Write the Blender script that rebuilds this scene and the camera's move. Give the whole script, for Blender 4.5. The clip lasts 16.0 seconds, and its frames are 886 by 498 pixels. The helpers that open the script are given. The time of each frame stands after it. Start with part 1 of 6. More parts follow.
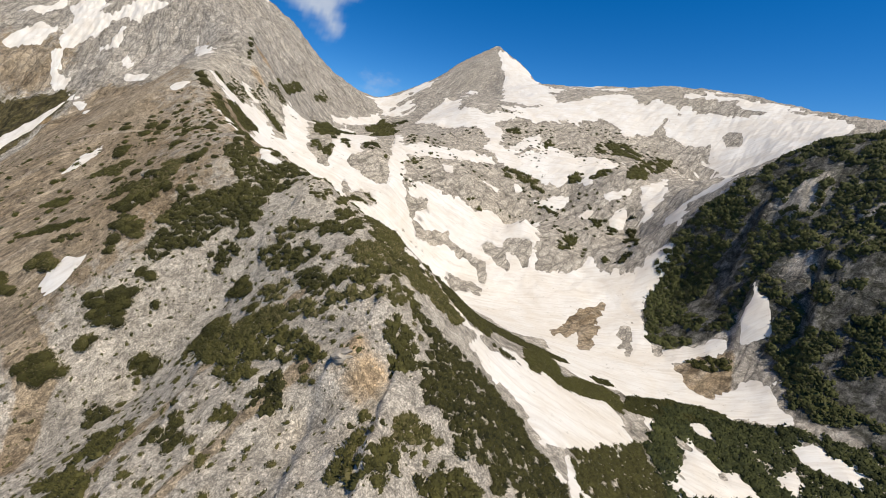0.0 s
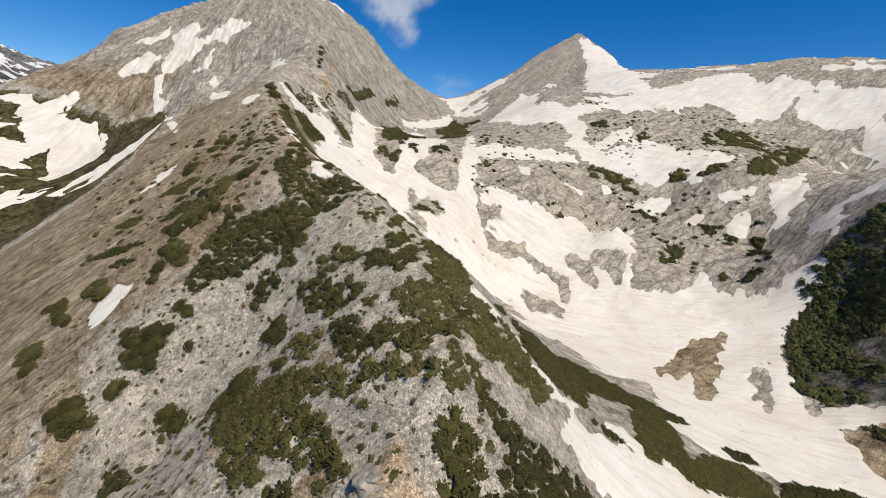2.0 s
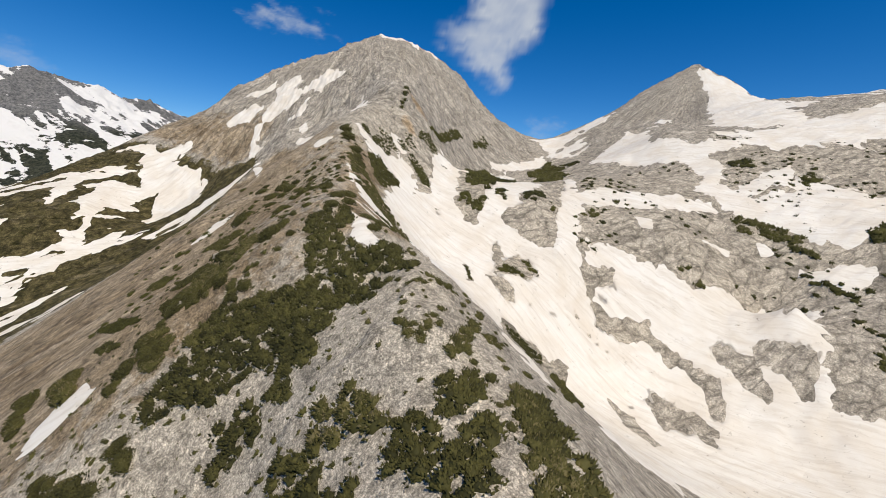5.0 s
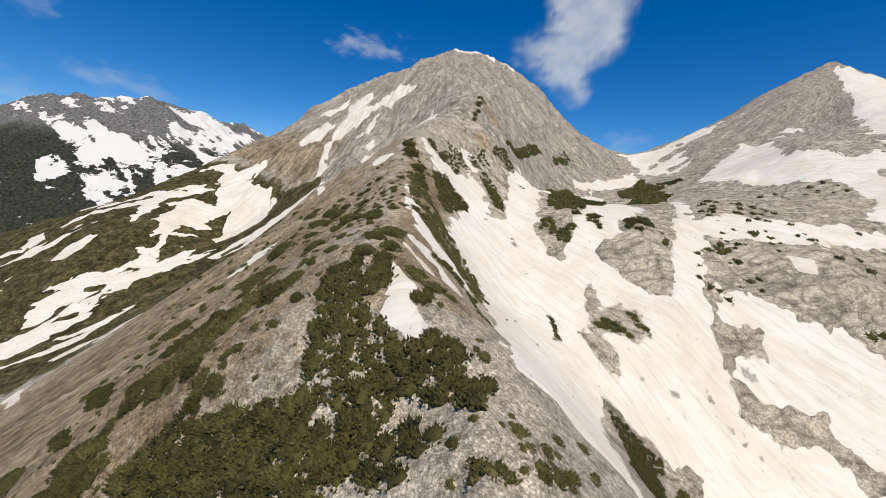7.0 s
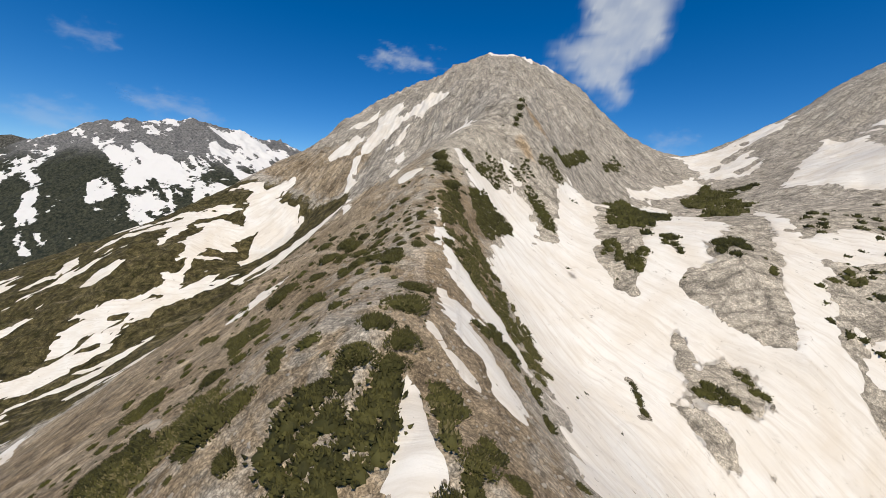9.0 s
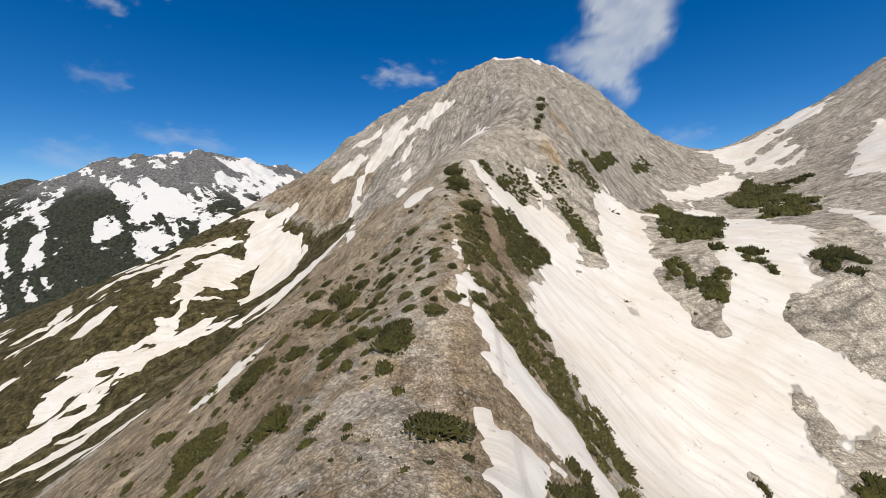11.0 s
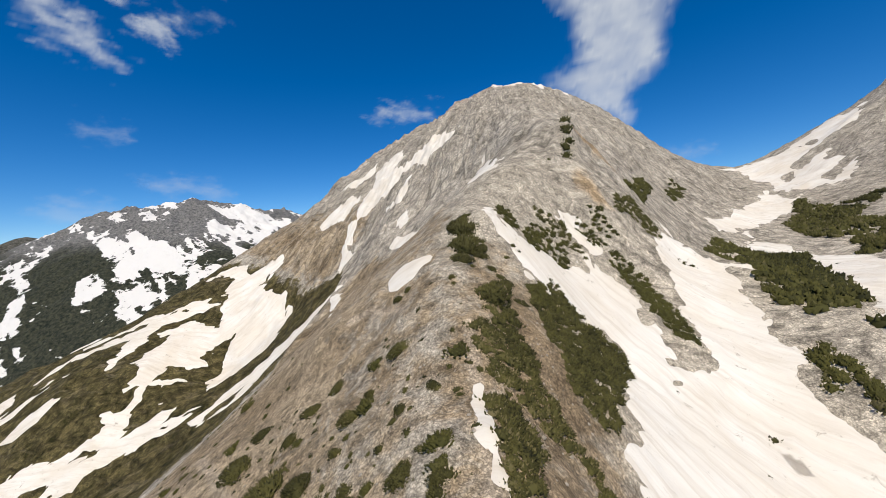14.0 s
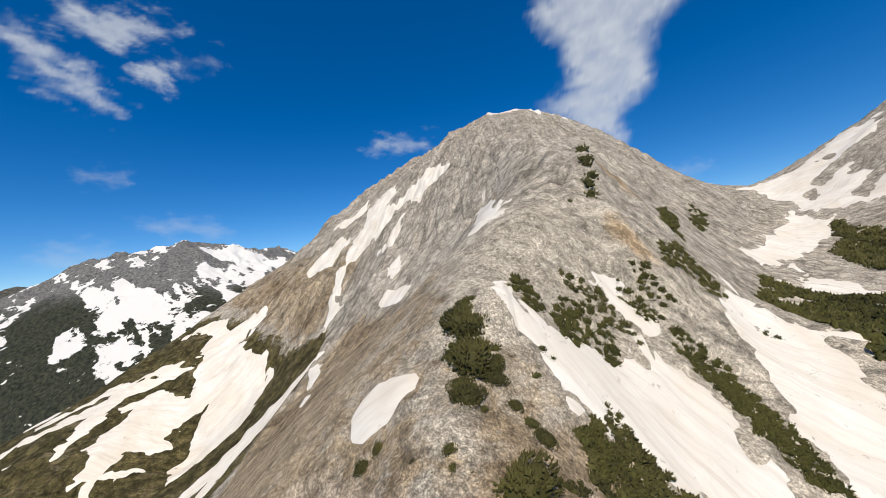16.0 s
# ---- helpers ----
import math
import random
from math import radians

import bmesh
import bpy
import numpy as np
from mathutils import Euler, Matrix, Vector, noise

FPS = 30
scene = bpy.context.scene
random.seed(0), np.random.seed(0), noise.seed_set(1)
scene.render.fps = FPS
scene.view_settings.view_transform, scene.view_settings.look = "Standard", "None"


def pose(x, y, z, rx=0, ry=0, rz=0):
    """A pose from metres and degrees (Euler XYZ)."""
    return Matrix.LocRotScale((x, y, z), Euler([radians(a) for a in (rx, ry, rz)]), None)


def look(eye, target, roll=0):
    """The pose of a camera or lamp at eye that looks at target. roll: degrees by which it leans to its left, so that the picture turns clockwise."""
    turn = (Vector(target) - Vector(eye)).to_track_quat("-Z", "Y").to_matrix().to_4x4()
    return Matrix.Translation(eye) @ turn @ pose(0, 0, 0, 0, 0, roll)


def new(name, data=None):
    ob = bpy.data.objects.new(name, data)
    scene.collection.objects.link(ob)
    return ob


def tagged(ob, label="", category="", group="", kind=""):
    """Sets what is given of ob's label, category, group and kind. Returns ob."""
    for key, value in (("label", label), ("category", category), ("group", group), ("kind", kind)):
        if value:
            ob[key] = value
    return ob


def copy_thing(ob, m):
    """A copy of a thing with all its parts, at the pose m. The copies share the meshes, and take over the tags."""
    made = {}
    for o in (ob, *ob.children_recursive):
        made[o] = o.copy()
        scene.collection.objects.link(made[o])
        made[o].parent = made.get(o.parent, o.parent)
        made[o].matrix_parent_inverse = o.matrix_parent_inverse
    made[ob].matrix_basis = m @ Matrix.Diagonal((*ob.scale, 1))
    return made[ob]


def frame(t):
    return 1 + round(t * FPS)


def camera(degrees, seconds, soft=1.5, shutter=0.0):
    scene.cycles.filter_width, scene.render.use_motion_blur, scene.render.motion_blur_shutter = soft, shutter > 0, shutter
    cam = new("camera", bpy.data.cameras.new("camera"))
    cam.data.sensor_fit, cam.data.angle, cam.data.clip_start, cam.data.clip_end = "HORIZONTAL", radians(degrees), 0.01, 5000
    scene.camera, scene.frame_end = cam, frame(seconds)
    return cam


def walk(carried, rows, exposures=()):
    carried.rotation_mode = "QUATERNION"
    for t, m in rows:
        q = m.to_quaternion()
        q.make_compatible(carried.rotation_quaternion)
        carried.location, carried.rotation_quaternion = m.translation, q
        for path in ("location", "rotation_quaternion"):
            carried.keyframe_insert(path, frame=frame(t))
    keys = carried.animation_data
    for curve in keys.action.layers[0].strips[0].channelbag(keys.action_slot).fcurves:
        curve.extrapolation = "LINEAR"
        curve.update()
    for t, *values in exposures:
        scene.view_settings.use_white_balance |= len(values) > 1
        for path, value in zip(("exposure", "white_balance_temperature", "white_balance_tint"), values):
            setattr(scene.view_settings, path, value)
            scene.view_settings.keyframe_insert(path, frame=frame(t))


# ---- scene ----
cam = camera(98.6, 16.0, soft=0.7)
ROWS = [
    (0, -2.21, 1.77, 10.92, 0.19, -14.26, -7.02),
    (0.5, -1.77, 12.41, 11.17, 3.28, -15.05, -6.38),
    (1, -1.87, 22.88, 11.72, 6.10, -15.49, -5.64),
    (1.5, -2.61, 33.10, 12.49, 8.62, -15.56, -4.91),
    (2, -4.21, 44.36, 13.18, 10.90, -15.30, -4.24),
    (2.5, -6.55, 56.76, 13.63, 13.01, -14.73, -3.70),
    (3, -9.31, 69.52, 13.85, 14.99, -13.89, -3.35),
    (5.5, -29.90, 130.02, 16.90, 26.52, -9.64, -4.37),
    (6, -36.94, 142.96, 18.07, 29.32, -9.19, -4.54),
    (6.5, -45.03, 156.11, 19.29, 32.00, -8.86, -4.52),
    (7, -53.01, 168.09, 20.63, 34.30, -8.59, -4.35),
    (7.5, -59.91, 177.92, 22.27, 36.11, -8.35, -4.06),
    (8, -66.68, 186.88, 23.98, 37.49, -8.08, -3.74),
    (8.5, -74.18, 196.11, 25.75, 38.58, -7.84, -3.37),
    (9, -81.84, 205.13, 27.73, 39.43, -7.66, -2.80),
    (11.5, -121.05, 246.99, 35.45, 41.29, -5.36, 2.17),
    (12, -128.56, 255.49, 37.03, 41.45, -4.49, 2.87),
    (12.5, -136.14, 264.36, 39.22, 41.58, -3.59, 3.39),
    (13, -143.75, 273.51, 42.14, 41.67, -2.75, 3.81),
    (13.5, -151.23, 282.70, 45.78, 41.71, -2.00, 4.19),
    (14, -158.32, 291.83, 50.06, 41.76, -1.35, 4.57),
    (14.5, -165.08, 300.87, 54.72, 41.81, -0.65, 5.02),
    (15, -171.61, 309.82, 59.37, 41.85, 0.25, 5.58),
    (15.5, -178.09, 318.74, 63.59, 41.95, 1.34, 6.32),
    (16, -184.71, 327.81, 67.06, 42.00, 2.65, 7.14),
]
walk(cam, [(t, pose(x, y, z, 90 + pitch, roll, yaw)) for t, x, y, z, yaw, pitch, roll in ROWS],
     exposures=((0, 0.16), (2.5, 0.02), (9, 0.02), (12, 0.05), (16, 0.14)))

# ---- sky, sun ----
SUN_FROM = Vector((0.38, -0.36, 0.85)).normalized()
world = bpy.data.worlds.new("world")
scene.world = world
world.use_nodes = True
sky = world.node_tree.nodes.new("ShaderNodeTexSky")
sky.sky_type, sky.sun_disc = "NISHITA", False
sky.sun_elevation = math.asin(SUN_FROM.z)
sky.sun_rotation = math.atan2(SUN_FROM.x, SUN_FROM.y)
sky.altitude, sky.air_density, sky.dust_density, sky.ozone_density = 2600, 1.0, 0.1, 4.0
back = world.node_tree.nodes["Background"]
back.inputs["Strength"].default_value = 0.11
vivid = world.node_tree.nodes.new("ShaderNodeHueSaturation")
vivid.inputs["Hue"].default_value, vivid.inputs["Saturation"].default_value = 0.504, 1.38
world.node_tree.links.new(sky.outputs["Color"], vivid.inputs["Color"])
world.node_tree.links.new(vivid.outputs["Color"], back.inputs["Color"])

sun = new("sun", bpy.data.lights.new("sun", "SUN"))
sun.data.energy, sun.data.angle, sun.data.color = 4.4, radians(0.5), (1.0, 0.915, 0.76)
sun.matrix_world = look(SUN_FROM * 3000, (0, 0, 0))

# ---- noise ----


def hashed(ix, iy, seed):
    h = (ix.astype(np.int64) * 374761393 + iy.astype(np.int64) * 668265263 + seed * 144665) & 0x7FFFFFFF
    h = ((h ^ (h >> 13)) * 1274126177) & 0x7FFFFFFF
    return ((h ^ (h >> 16)) & 0xFFFF) / 65535.0


def value_noise(x, y, seed=0):
    """Smooth noise from -1 to 1."""
    ix, iy = np.floor(x), np.floor(y)
    fx, fy = x - ix, y - iy
    fx, fy = fx * fx * fx * (fx * (fx * 6 - 15) + 10), fy * fy * fy * (fy * (fy * 6 - 15) + 10)
    a, b = hashed(ix, iy, seed), hashed(ix + 1, iy, seed)
    c, d = hashed(ix, iy + 1, seed), hashed(ix + 1, iy + 1, seed)
    return 2 * ((a + (b - a) * fx) * (1 - fy) + (c + (d - c) * fx) * fy) - 1


def fractal(x, y, size, octaves=4, seed=0, gain=0.5):
    total, amp, norm = 0.0, 1.0, 0.0
    for k in range(octaves):
        s = 2.03 ** k / size
        c, d = math.cos(0.7 * k + 0.3), math.sin(0.7 * k + 0.3)
        total = total + amp * value_noise((c * x - d * y) * s + 17 * k, (d * x + c * y) * s + 31 * k, seed + 7 * k)
        norm, amp = norm + amp, amp * gain
    return total / norm


def ridged(x, y, size, octaves=4, seed=0):
    total, amp, norm = 0.0, 1.0, 0.0
    for k in range(octaves):
        s = 2.1 ** k / size
        c, d = math.cos(0.9 * k), math.sin(0.9 * k)
        total = total + amp * (1 - 2 * np.abs(value_noise((c * x - d * y) * s + 5 * k, (d * x + c * y) * s + 9 * k, seed + 3 * k)))
        norm, amp = norm + amp, amp * 0.55
    return total / norm


def smooth(a, b, x):
    k = np.clip((x - a) / (b - a), 0, 1)
    return k * k * (3 - 2 * k)


# ---- the relief: crests, spurs and valley lines in plan, with their heights ----
LINES, SLOPES = [], []


def crest(name, *points):
    LINES.append(points)


def valley(name, *points):
    LINES.append(points)


def flank(name, *points):
    SLOPES.append(points)


crest("main_ridge", (150, -900, -330), (80, -350, -170), (30, -90, -98), (0, 20, -76), (-14, 70, -58), (-21, 98, -47), (-18, 124, -34), (-36, 162, -25), (-60, 192, -14), (-73, 212, -9), (-90, 224, -6), (-106, 238, 0), (-133, 262, 6), (-162, 298, 10), (-176, 316, 17), (-191, 336, 22), (-211, 358, 32), (-229, 377, 43), (-240, 405, 60), (-250, 450, 83), (-262, 500, 112))
crest("summit_rib", (-262, 500, 112), (-300, 560, 140), (-370, 660, 190), (-450, 780, 255), (-515, 860, 304), (-543, 893, 338))
crest("west_crest", (-543, 893, 330), (-585, 814, 269), (-638, 740, 225), (-690, 695, 192), (-715, 660, 168), (-741, 610, 104), (-722, 540, 75), (-700, 470, 40), (-739, 382, -14), (-772, 323, -46), (-883, 220, -104), (-1000, 80, -170))
crest("north_crest", (-543, 893, 330), (-447, 962, 298), (-402, 1016, 266), (-351, 1078, 194), (-304, 1134, 162), (-235, 1211, 134), (-139, 1275, 178), (-50, 1310, 236), (33, 1339, 305), (130, 1350, 362))
crest("pyramid_crest", (130, 1350, 362), (207, 1327, 310), (312, 1240, 208), (449, 1090, 217), (536, 982, 224), (599, 873, 207), (640, 768, 176), (665, 678, 151), (670, 600, 135), (720, 420, 80), (800, 150, -20))
crest("pyramid_rib", (130, 1350, 362), (110, 1250, 272), (85, 1150, 200), (60, 1050, 165))
crest("far_range", (-1900, 60, -20), (-1780, 330, 140), (-1660, 469, 197), (-1491, 549, 214), (-1467, 636, 219), (-1413, 779, 209), (-1373, 968, 160), (-1330, 1200, 110))
crest("wooded_hill", (241, 378, -50), (262, 378, -18), (290, 381, 11), (335, 384, 55), (362, 373, 71), (374, 336, 66), (380, 250, 40), (390, 120, 0))
valley("left_valley", (-440, 410, -38), (-480, 340, -92), (-510, 285, -122), (-560, 200, -165), (-620, 90, -215), (-720, -120, -275), (-900, -600, -360))
valley("cirque_floor", (-45, 347, -101), (-20, 366, -112), (5, 383, -116), (40, 387, -119), (90, 380, -121), (157, 348, -119), (205, 285, -118), (222, 235, -119), (215, 180, -121), (190, 100, -140), (230, -60, -185), (300, -400, -260))
valley("upper_basin", (-200, 560, 24), (-205, 660, 38), (-206, 757, 47), (-200, 880, 66), (-180, 980, 84), (-190, 1090, 110))
valley("far_valley", (-950, 420, -90), (-1050, 250, -160), (-1150, 60, -230), (-1250, -300, -320))
valley("north_side", (-900, 1150, 20), (-500, 1350, 0), (-150, 1600, -20), (300, 1750, -40), (750, 1350, -30), (1000, 950, -60), (1150, 400, -150))
flank("left_upper", (-276, 357, 20), (-280, 345, 4), (-222, 290, -9), (-244, 265, -37), (-171, 184, -55), (-132, 114, -107), (-85, 98, -81))
flank("left_lower", (-290, 296, -25), (-273, 244, -58), (-345, 250, -78), (-371, 222, -113), (-250, 120, -130), (-180, 20, -140))
flank("left_near", (-38, 112, -49))
flank("face_foot", (-244, 413, 62), (-330, 480, 57), (-340, 545, 100), (-396, 560, 98), (-447, 540, 77), (-418, 495, 49), (-503, 513, 28), (-547, 545, 74), (-667, 620, 133))
flank("snow_apron", (-538, 476, -14), (-625, 472, 11), (-506, 376, -64), (-589, 357, -42), (-651, 395, -15), (-640, 313, -48), (-528, 295, -111), (-657, 232, -120))
flank("wall_foot", (-224, 474, 62), (-212, 491, 51), (-224, 517, 76), (-270, 658, 113))
flank("right_upper", (-54, 214, -23), (-143, 330, -24), (-175, 357, -4), (-130, 362, -41), (-164, 425, -9), (-182, 458, 12))
flank("right_lower", (60, 167, -86), (69, 141, -92), (19, 211, -77), (31, 154, -71), (-83, 354, -63), (-65, 405, -50), (-78, 384, -48))
flank("shelf_lip", (22, 404, -104), (0, 457, -40), (69, 496, -41), (98, 480, -86), (124, 485, -63), (102, 455, -52), (238, 454, -66), (220, 406, -60))
flank("shelf", (-38, 513, 1), (26, 503, -8), (234, 534, 2), (297, 512, -4), (87, 579, 3), (-45, 583, 29), (10, 718, 54), (34, 780, 108), (425, 630, 5))
flank("hill_foot", (174, 356, -119), (232, 362, -95), (250, 365, -84), (253, 276, -73), (240, 250, -105), (265, 150, -112))
flank("far_slope", (-1155, 596, 61), (-1250, 420, 30), (-1400, 300, 20), (-1150, 850, 60), (-950, 720, 40))
flank("outside", (-2680, 300, 222), (-2560, 460, 165), (-2700, 900, 60), (-2300, 200, 40), (-2600, -400, -150), (-3800, 400, -350), (-3600, 2000, -350), (-2200, 1600, -150), (-3800, -2500, -400), (-1500, -3000, -400), (0, -4000, -420), (1500, -1500, -380), (2500, 500, -300), (4000, -3000, -420), (4000, 1500, -380), (2000, 2500, -250), (0, 3000, -250), (0, 4200, -380), (4000, 4200, -400), (-4000, 4200, -400))
flank("east_side_high", (-57, 466, -16), (-26, 413, -68), (-59, 429, -28), (-125, 424, -18), (-216, 374, 35), (-86, 469, 7), (-102, 409, -34), (-107, 245, -2), (-113, 365, -44), (-80, 413, -41), (-109, 282, -23), (-180, 335, 14))
flank("east_side_low", (-38, 152, -30), (-31, 139, -32), (-90, 222, -7), (8, 94, -56), (28, 125, -74), (-17, 146, -32), (-25, 178, -27), (-50, 170, -28), (-18, 164, -29), (-88, 213, -17))
flank("upper_left", (-544, 407, -61), (-509, 475, 5), (-458, 474, 14), (-575, 489, 12), (-414, 524, 68))
flank("upper_right", (-250, 510, 113), (-171, 514, 28), (-194, 407, 9), (-178, 436, 6), (-230, 369, 41), (-194, 497, 28), (-202, 463, 26), (-196, 450, 20), (-130, 448, 2), (-277, 378, 33), (-243, 366, 32), (-231, 381, 43), (-220, 385, 36), (-224, 434, 36), (-283, 399, 43), (-227, 457, 49))
flank("west_side_high", (-270, 277, -36), (-263, 303, -17), (-251, 301, -13), (-185, 324, 18), (-213, 324, 12), (-252, 242, -54), (-241, 236, -51), (-209, 250, -33), (-184, 310, 13), (-193, 309, 9), (-211, 313, 4), (-225, 309, -2), (-173, 305, 14), (-195, 328, 20), (-228, 351, 26), (-244, 344, 14))
flank("west_side_low", (-29, 88, -64), (-22, 97, -47), (-9, 93, -56), (-108, 131, -92), (-115, 138, -85), (-67, 90, -74), (-75, 169, -41), (-49, 138, -41), (-91, 157, -63))
flank("west_side_mid", (-121, 242, 0), (-168, 157, -72), (-130, 223, -8), (-142, 212, -18), (-140, 268, 5), (-127, 244, 6), (-133, 141, -80), (-149, 132, -87), (-99, 176, -47), (-155, 187, -42), (-132, 158, -64), (-205, 176, -72), (-101, 211, -17), (-186, 199, -47), (-144, 195, -38), (-149, 224, -15))


def relief_samples():
    pts = []
    for line in LINES:
        for a, b in zip(line, line[1:]):
            a, b = np.array(a, float), np.array(b, float)
            n = max(1, int(np.hypot(*(b - a)[:2]) / 30))
            pts += [a + (b - a) * k / n for k in range(n)]
        pts.append(np.array(line[-1], float))
    for line in SLOPES:
        pts += [np.array(p, float) for p in line]
    kept = {}
    for p in pts:
        kept[(round(p[0] / 6), round(p[1] / 6))] = p
    return np.array(list(kept.values()))


SAMPLES = relief_samples()
SX, SY = SAMPLES[:, 0], SAMPLES[:, 1]
N = len(SAMPLES)
system = np.zeros((N + 3, N + 3))
system[:N, :N] = -np.hypot(SX[:, None] - SX, SY[:, None] - SY) - np.eye(N) * 0.12
system[:N, N], system[:N, N + 1], system[:N, N + 2] = 1, SX, SY
system[N:, :N] = system[:N, N:].T
WEIGHTS = np.linalg.solve(system, np.append(SAMPLES[:, 2], (0, 0, 0)))


def relief(x, y):
    x, y = np.asarray(x, float), np.asarray(y, float)
    z = np.empty(x.size)
    fx, fy = x.ravel().astype(np.float32), y.ravel().astype(np.float32)
    sx, sy, w = SX.astype(np.float32), SY.astype(np.float32), WEIGHTS[:N].astype(np.float32)
    for i in range(0, x.size, 20000):
        px, py = fx[i:i + 20000, None], fy[i:i + 20000, None]
        z[i:i + 20000] = -np.sqrt((px - sx) ** 2 + (py - sy) ** 2) @ w
    return z.reshape(x.shape) + WEIGHTS[N] + WEIGHTS[N + 1] * x + WEIGHTS[N + 2] * y


def lip(x, y, line, rise, reach):
    """A rock step along a line: it drops on the line's left and runs out on its right."""
    best, side = np.full(np.shape(x), 1e9), np.zeros(np.shape(x))
    for (ax, ay), (bx, by) in zip(line, line[1:]):
        dx, dy = bx - ax, by - ay
        k = np.clip(((x - ax) * dx + (y - ay) * dy) / (dx * dx + dy * dy), 0, 1)
        d = np.hypot(x - ax - k * dx, y - ay - k * dy)
        right = np.where(dy * (x - ax) - dx * (y - ay) > 0, d, -d)
        side, best = np.where(d < best, right, side), np.minimum(d, best)
    return rise * smooth(-1.6, 1.6, side) * np.exp(-np.maximum(side, 0) / reach)


LIPS = ((((-80, 171), (-82, 176), (-79, 181), (-72, 185), (-71, 195), (-70, 207), (-65, 212)), 3.6, 9),
        (((-103, 202), (-104, 211), (-100, 215), (-93, 213)), 3.5, 7), (((-30, 70), (-29, 92), (-27, 98), (-22, 100), (-17.5, 123)), 3.0, 14),
        (((-163, 217), (-169, 222), (-172, 227)), 4.0, 6), (((-148, 233), (-146, 244), (-157, 258)), 2.0, 12), (((-13, 56), (-12, 74), (-11, 83), (-9, 95)), 5.5, 6), (((-79, 70), (-77, 80), (-75, 91), (-75, 109), (-80, 122)), 3.0, 8), (((-60, 74), (-52, 88), (-42, 98)), 2.2, 9),
        (((240, 275), (262, 300), (290, 300)), 9.0, 14), (((270, 330), (295, 350), (325, 340)), 10.0, 14), (((262, 245), (290, 280), (320, 282)), 12.0, 16),
        (((-420, 415), (-415, 440), (-430, 470)), 9.0, 12), (((-585, 470), (-560, 500), (-520, 520)), 12.0, 16), (((-470, 470), (-460, 500), (-420, 520)), 8.0, 14))


def height(x, y):
    """The ground's height: the relief with its ribs, gullies and roughness."""
    z = relief(x, y)
    u, v = plan(x, y)
    far = smooth(60, 420, np.hypot(np.maximum(np.abs(u) - 110, 0), np.maximum(np.maximum(60 - v, v - 470), 0)))
    face = np.exp(-(((x + 420) / 190) ** 2 + ((y - 690) / 210) ** 2)) + 0.5 * np.exp(-(((x - 60) / 260) ** 2 + ((y - 470) / 90) ** 2))
    crag = np.exp(-(((x + 8) / 45) ** 2 + ((y - 95) / 60) ** 2)) + 0.5 * smooth(230, 300, x) * smooth(450, 350, y) * smooth(700, 500, x)
    cliff = np.exp(-(((x + 545) / 60) ** 2 + ((y - 520) / 45) ** 2)) + 0.8 * np.exp(-(((x + 250) / 40) ** 2 + ((y - 500) / 40) ** 2))
    a = fractal(x, y, 70, 3, 3) * (1.2 + 4 * far)
    b = (ridged(x + 6 * fractal(x, y, 30, 2, 5), y, 34, 4, 11) - 0.3) * (0.5 + 3.0 * face + 3.0 * far + 2 * cliff)
    c = (ridged(x, y, 9, 3, 21) - 0.25) * (0.5 + 1.3 * crag + 1.4 * face + 0.8 * far + 2.2 * cliff)
    for cx, cy, reach, depth in ((-543, 893, 420, 9.0), (130, 1350, 420, 6.0)):
        turn, out = np.arctan2(x - cx, y - cy), np.hypot(x - cx, y - cy)
        b = b + depth * (ridged(turn * 330 + 0.12 * out, out / 5, 46, 5, 77) - 0.3) * smooth(30, 130, out) * smooth(reach + 60, reach - 120, out)
    d = fractal(x, y, 2.6, 2, 31) * (0.24 + 0.3 * crag)
    e = 0.0
    for cx, cy, r in ((310, 333, 17), (281, 284, 18), (290, 262, 20), (328, 287, 12)):
        e = e + 9 * ridged(x, y, 22, 4, 37) * np.exp(-((x - cx) ** 2 + (y - cy) ** 2) / (r * r))
    wobble = 1.8 * fractal(x, y, 7, 2, 35)
    for line, rise, reach in LIPS:
        e = e + lip(x + wobble, y + wobble, line, rise, reach)
    return z + a + b + c + d + e


AX, AY = -0.615, 0.788


def plan(x, y):
    """Across and along the main ridge, from the foot of the walk."""
    return x * AY - y * AX - 65, x * AX + y * AY


def spread(fine_from, fine_to, low, high, step):
    """Grid lines: close in the middle, ever wider outwards, and wider faster past 700 m."""
    mid = list(np.arange(fine_from, fine_to, step))
    up, down = [], []
    for way, end, line in ((1, high, up), (-1, low, down)):
        p = start = mid[-1] if way > 0 else mid[0]
        s = step
        while way * p < way * end:
            s = min(s * (1.0105 if abs(p - start) < 700 else 1.05), 110)
            p += way * s
            line.append(p)
    return np.array(down[::-1] + mid + up)


US = spread(-105, 95, -4300, 4300, 1.3)
VS = spread(60, 470, -3600, 4300, 1.3)
GU, GV = np.meshgrid(US, VS)

GX, GY = (GU + 65) * AY + GV * AX, GV * AY - (GU + 65) * AX
GZ = height(GX, GY)
GZ = GZ - 40 * smooth(0, 60, np.minimum(np.minimum(GX + 1790, -965 - GX), np.minimum(GY - 70, 1165 - GY)))
NU, NV = len(US), len(VS)


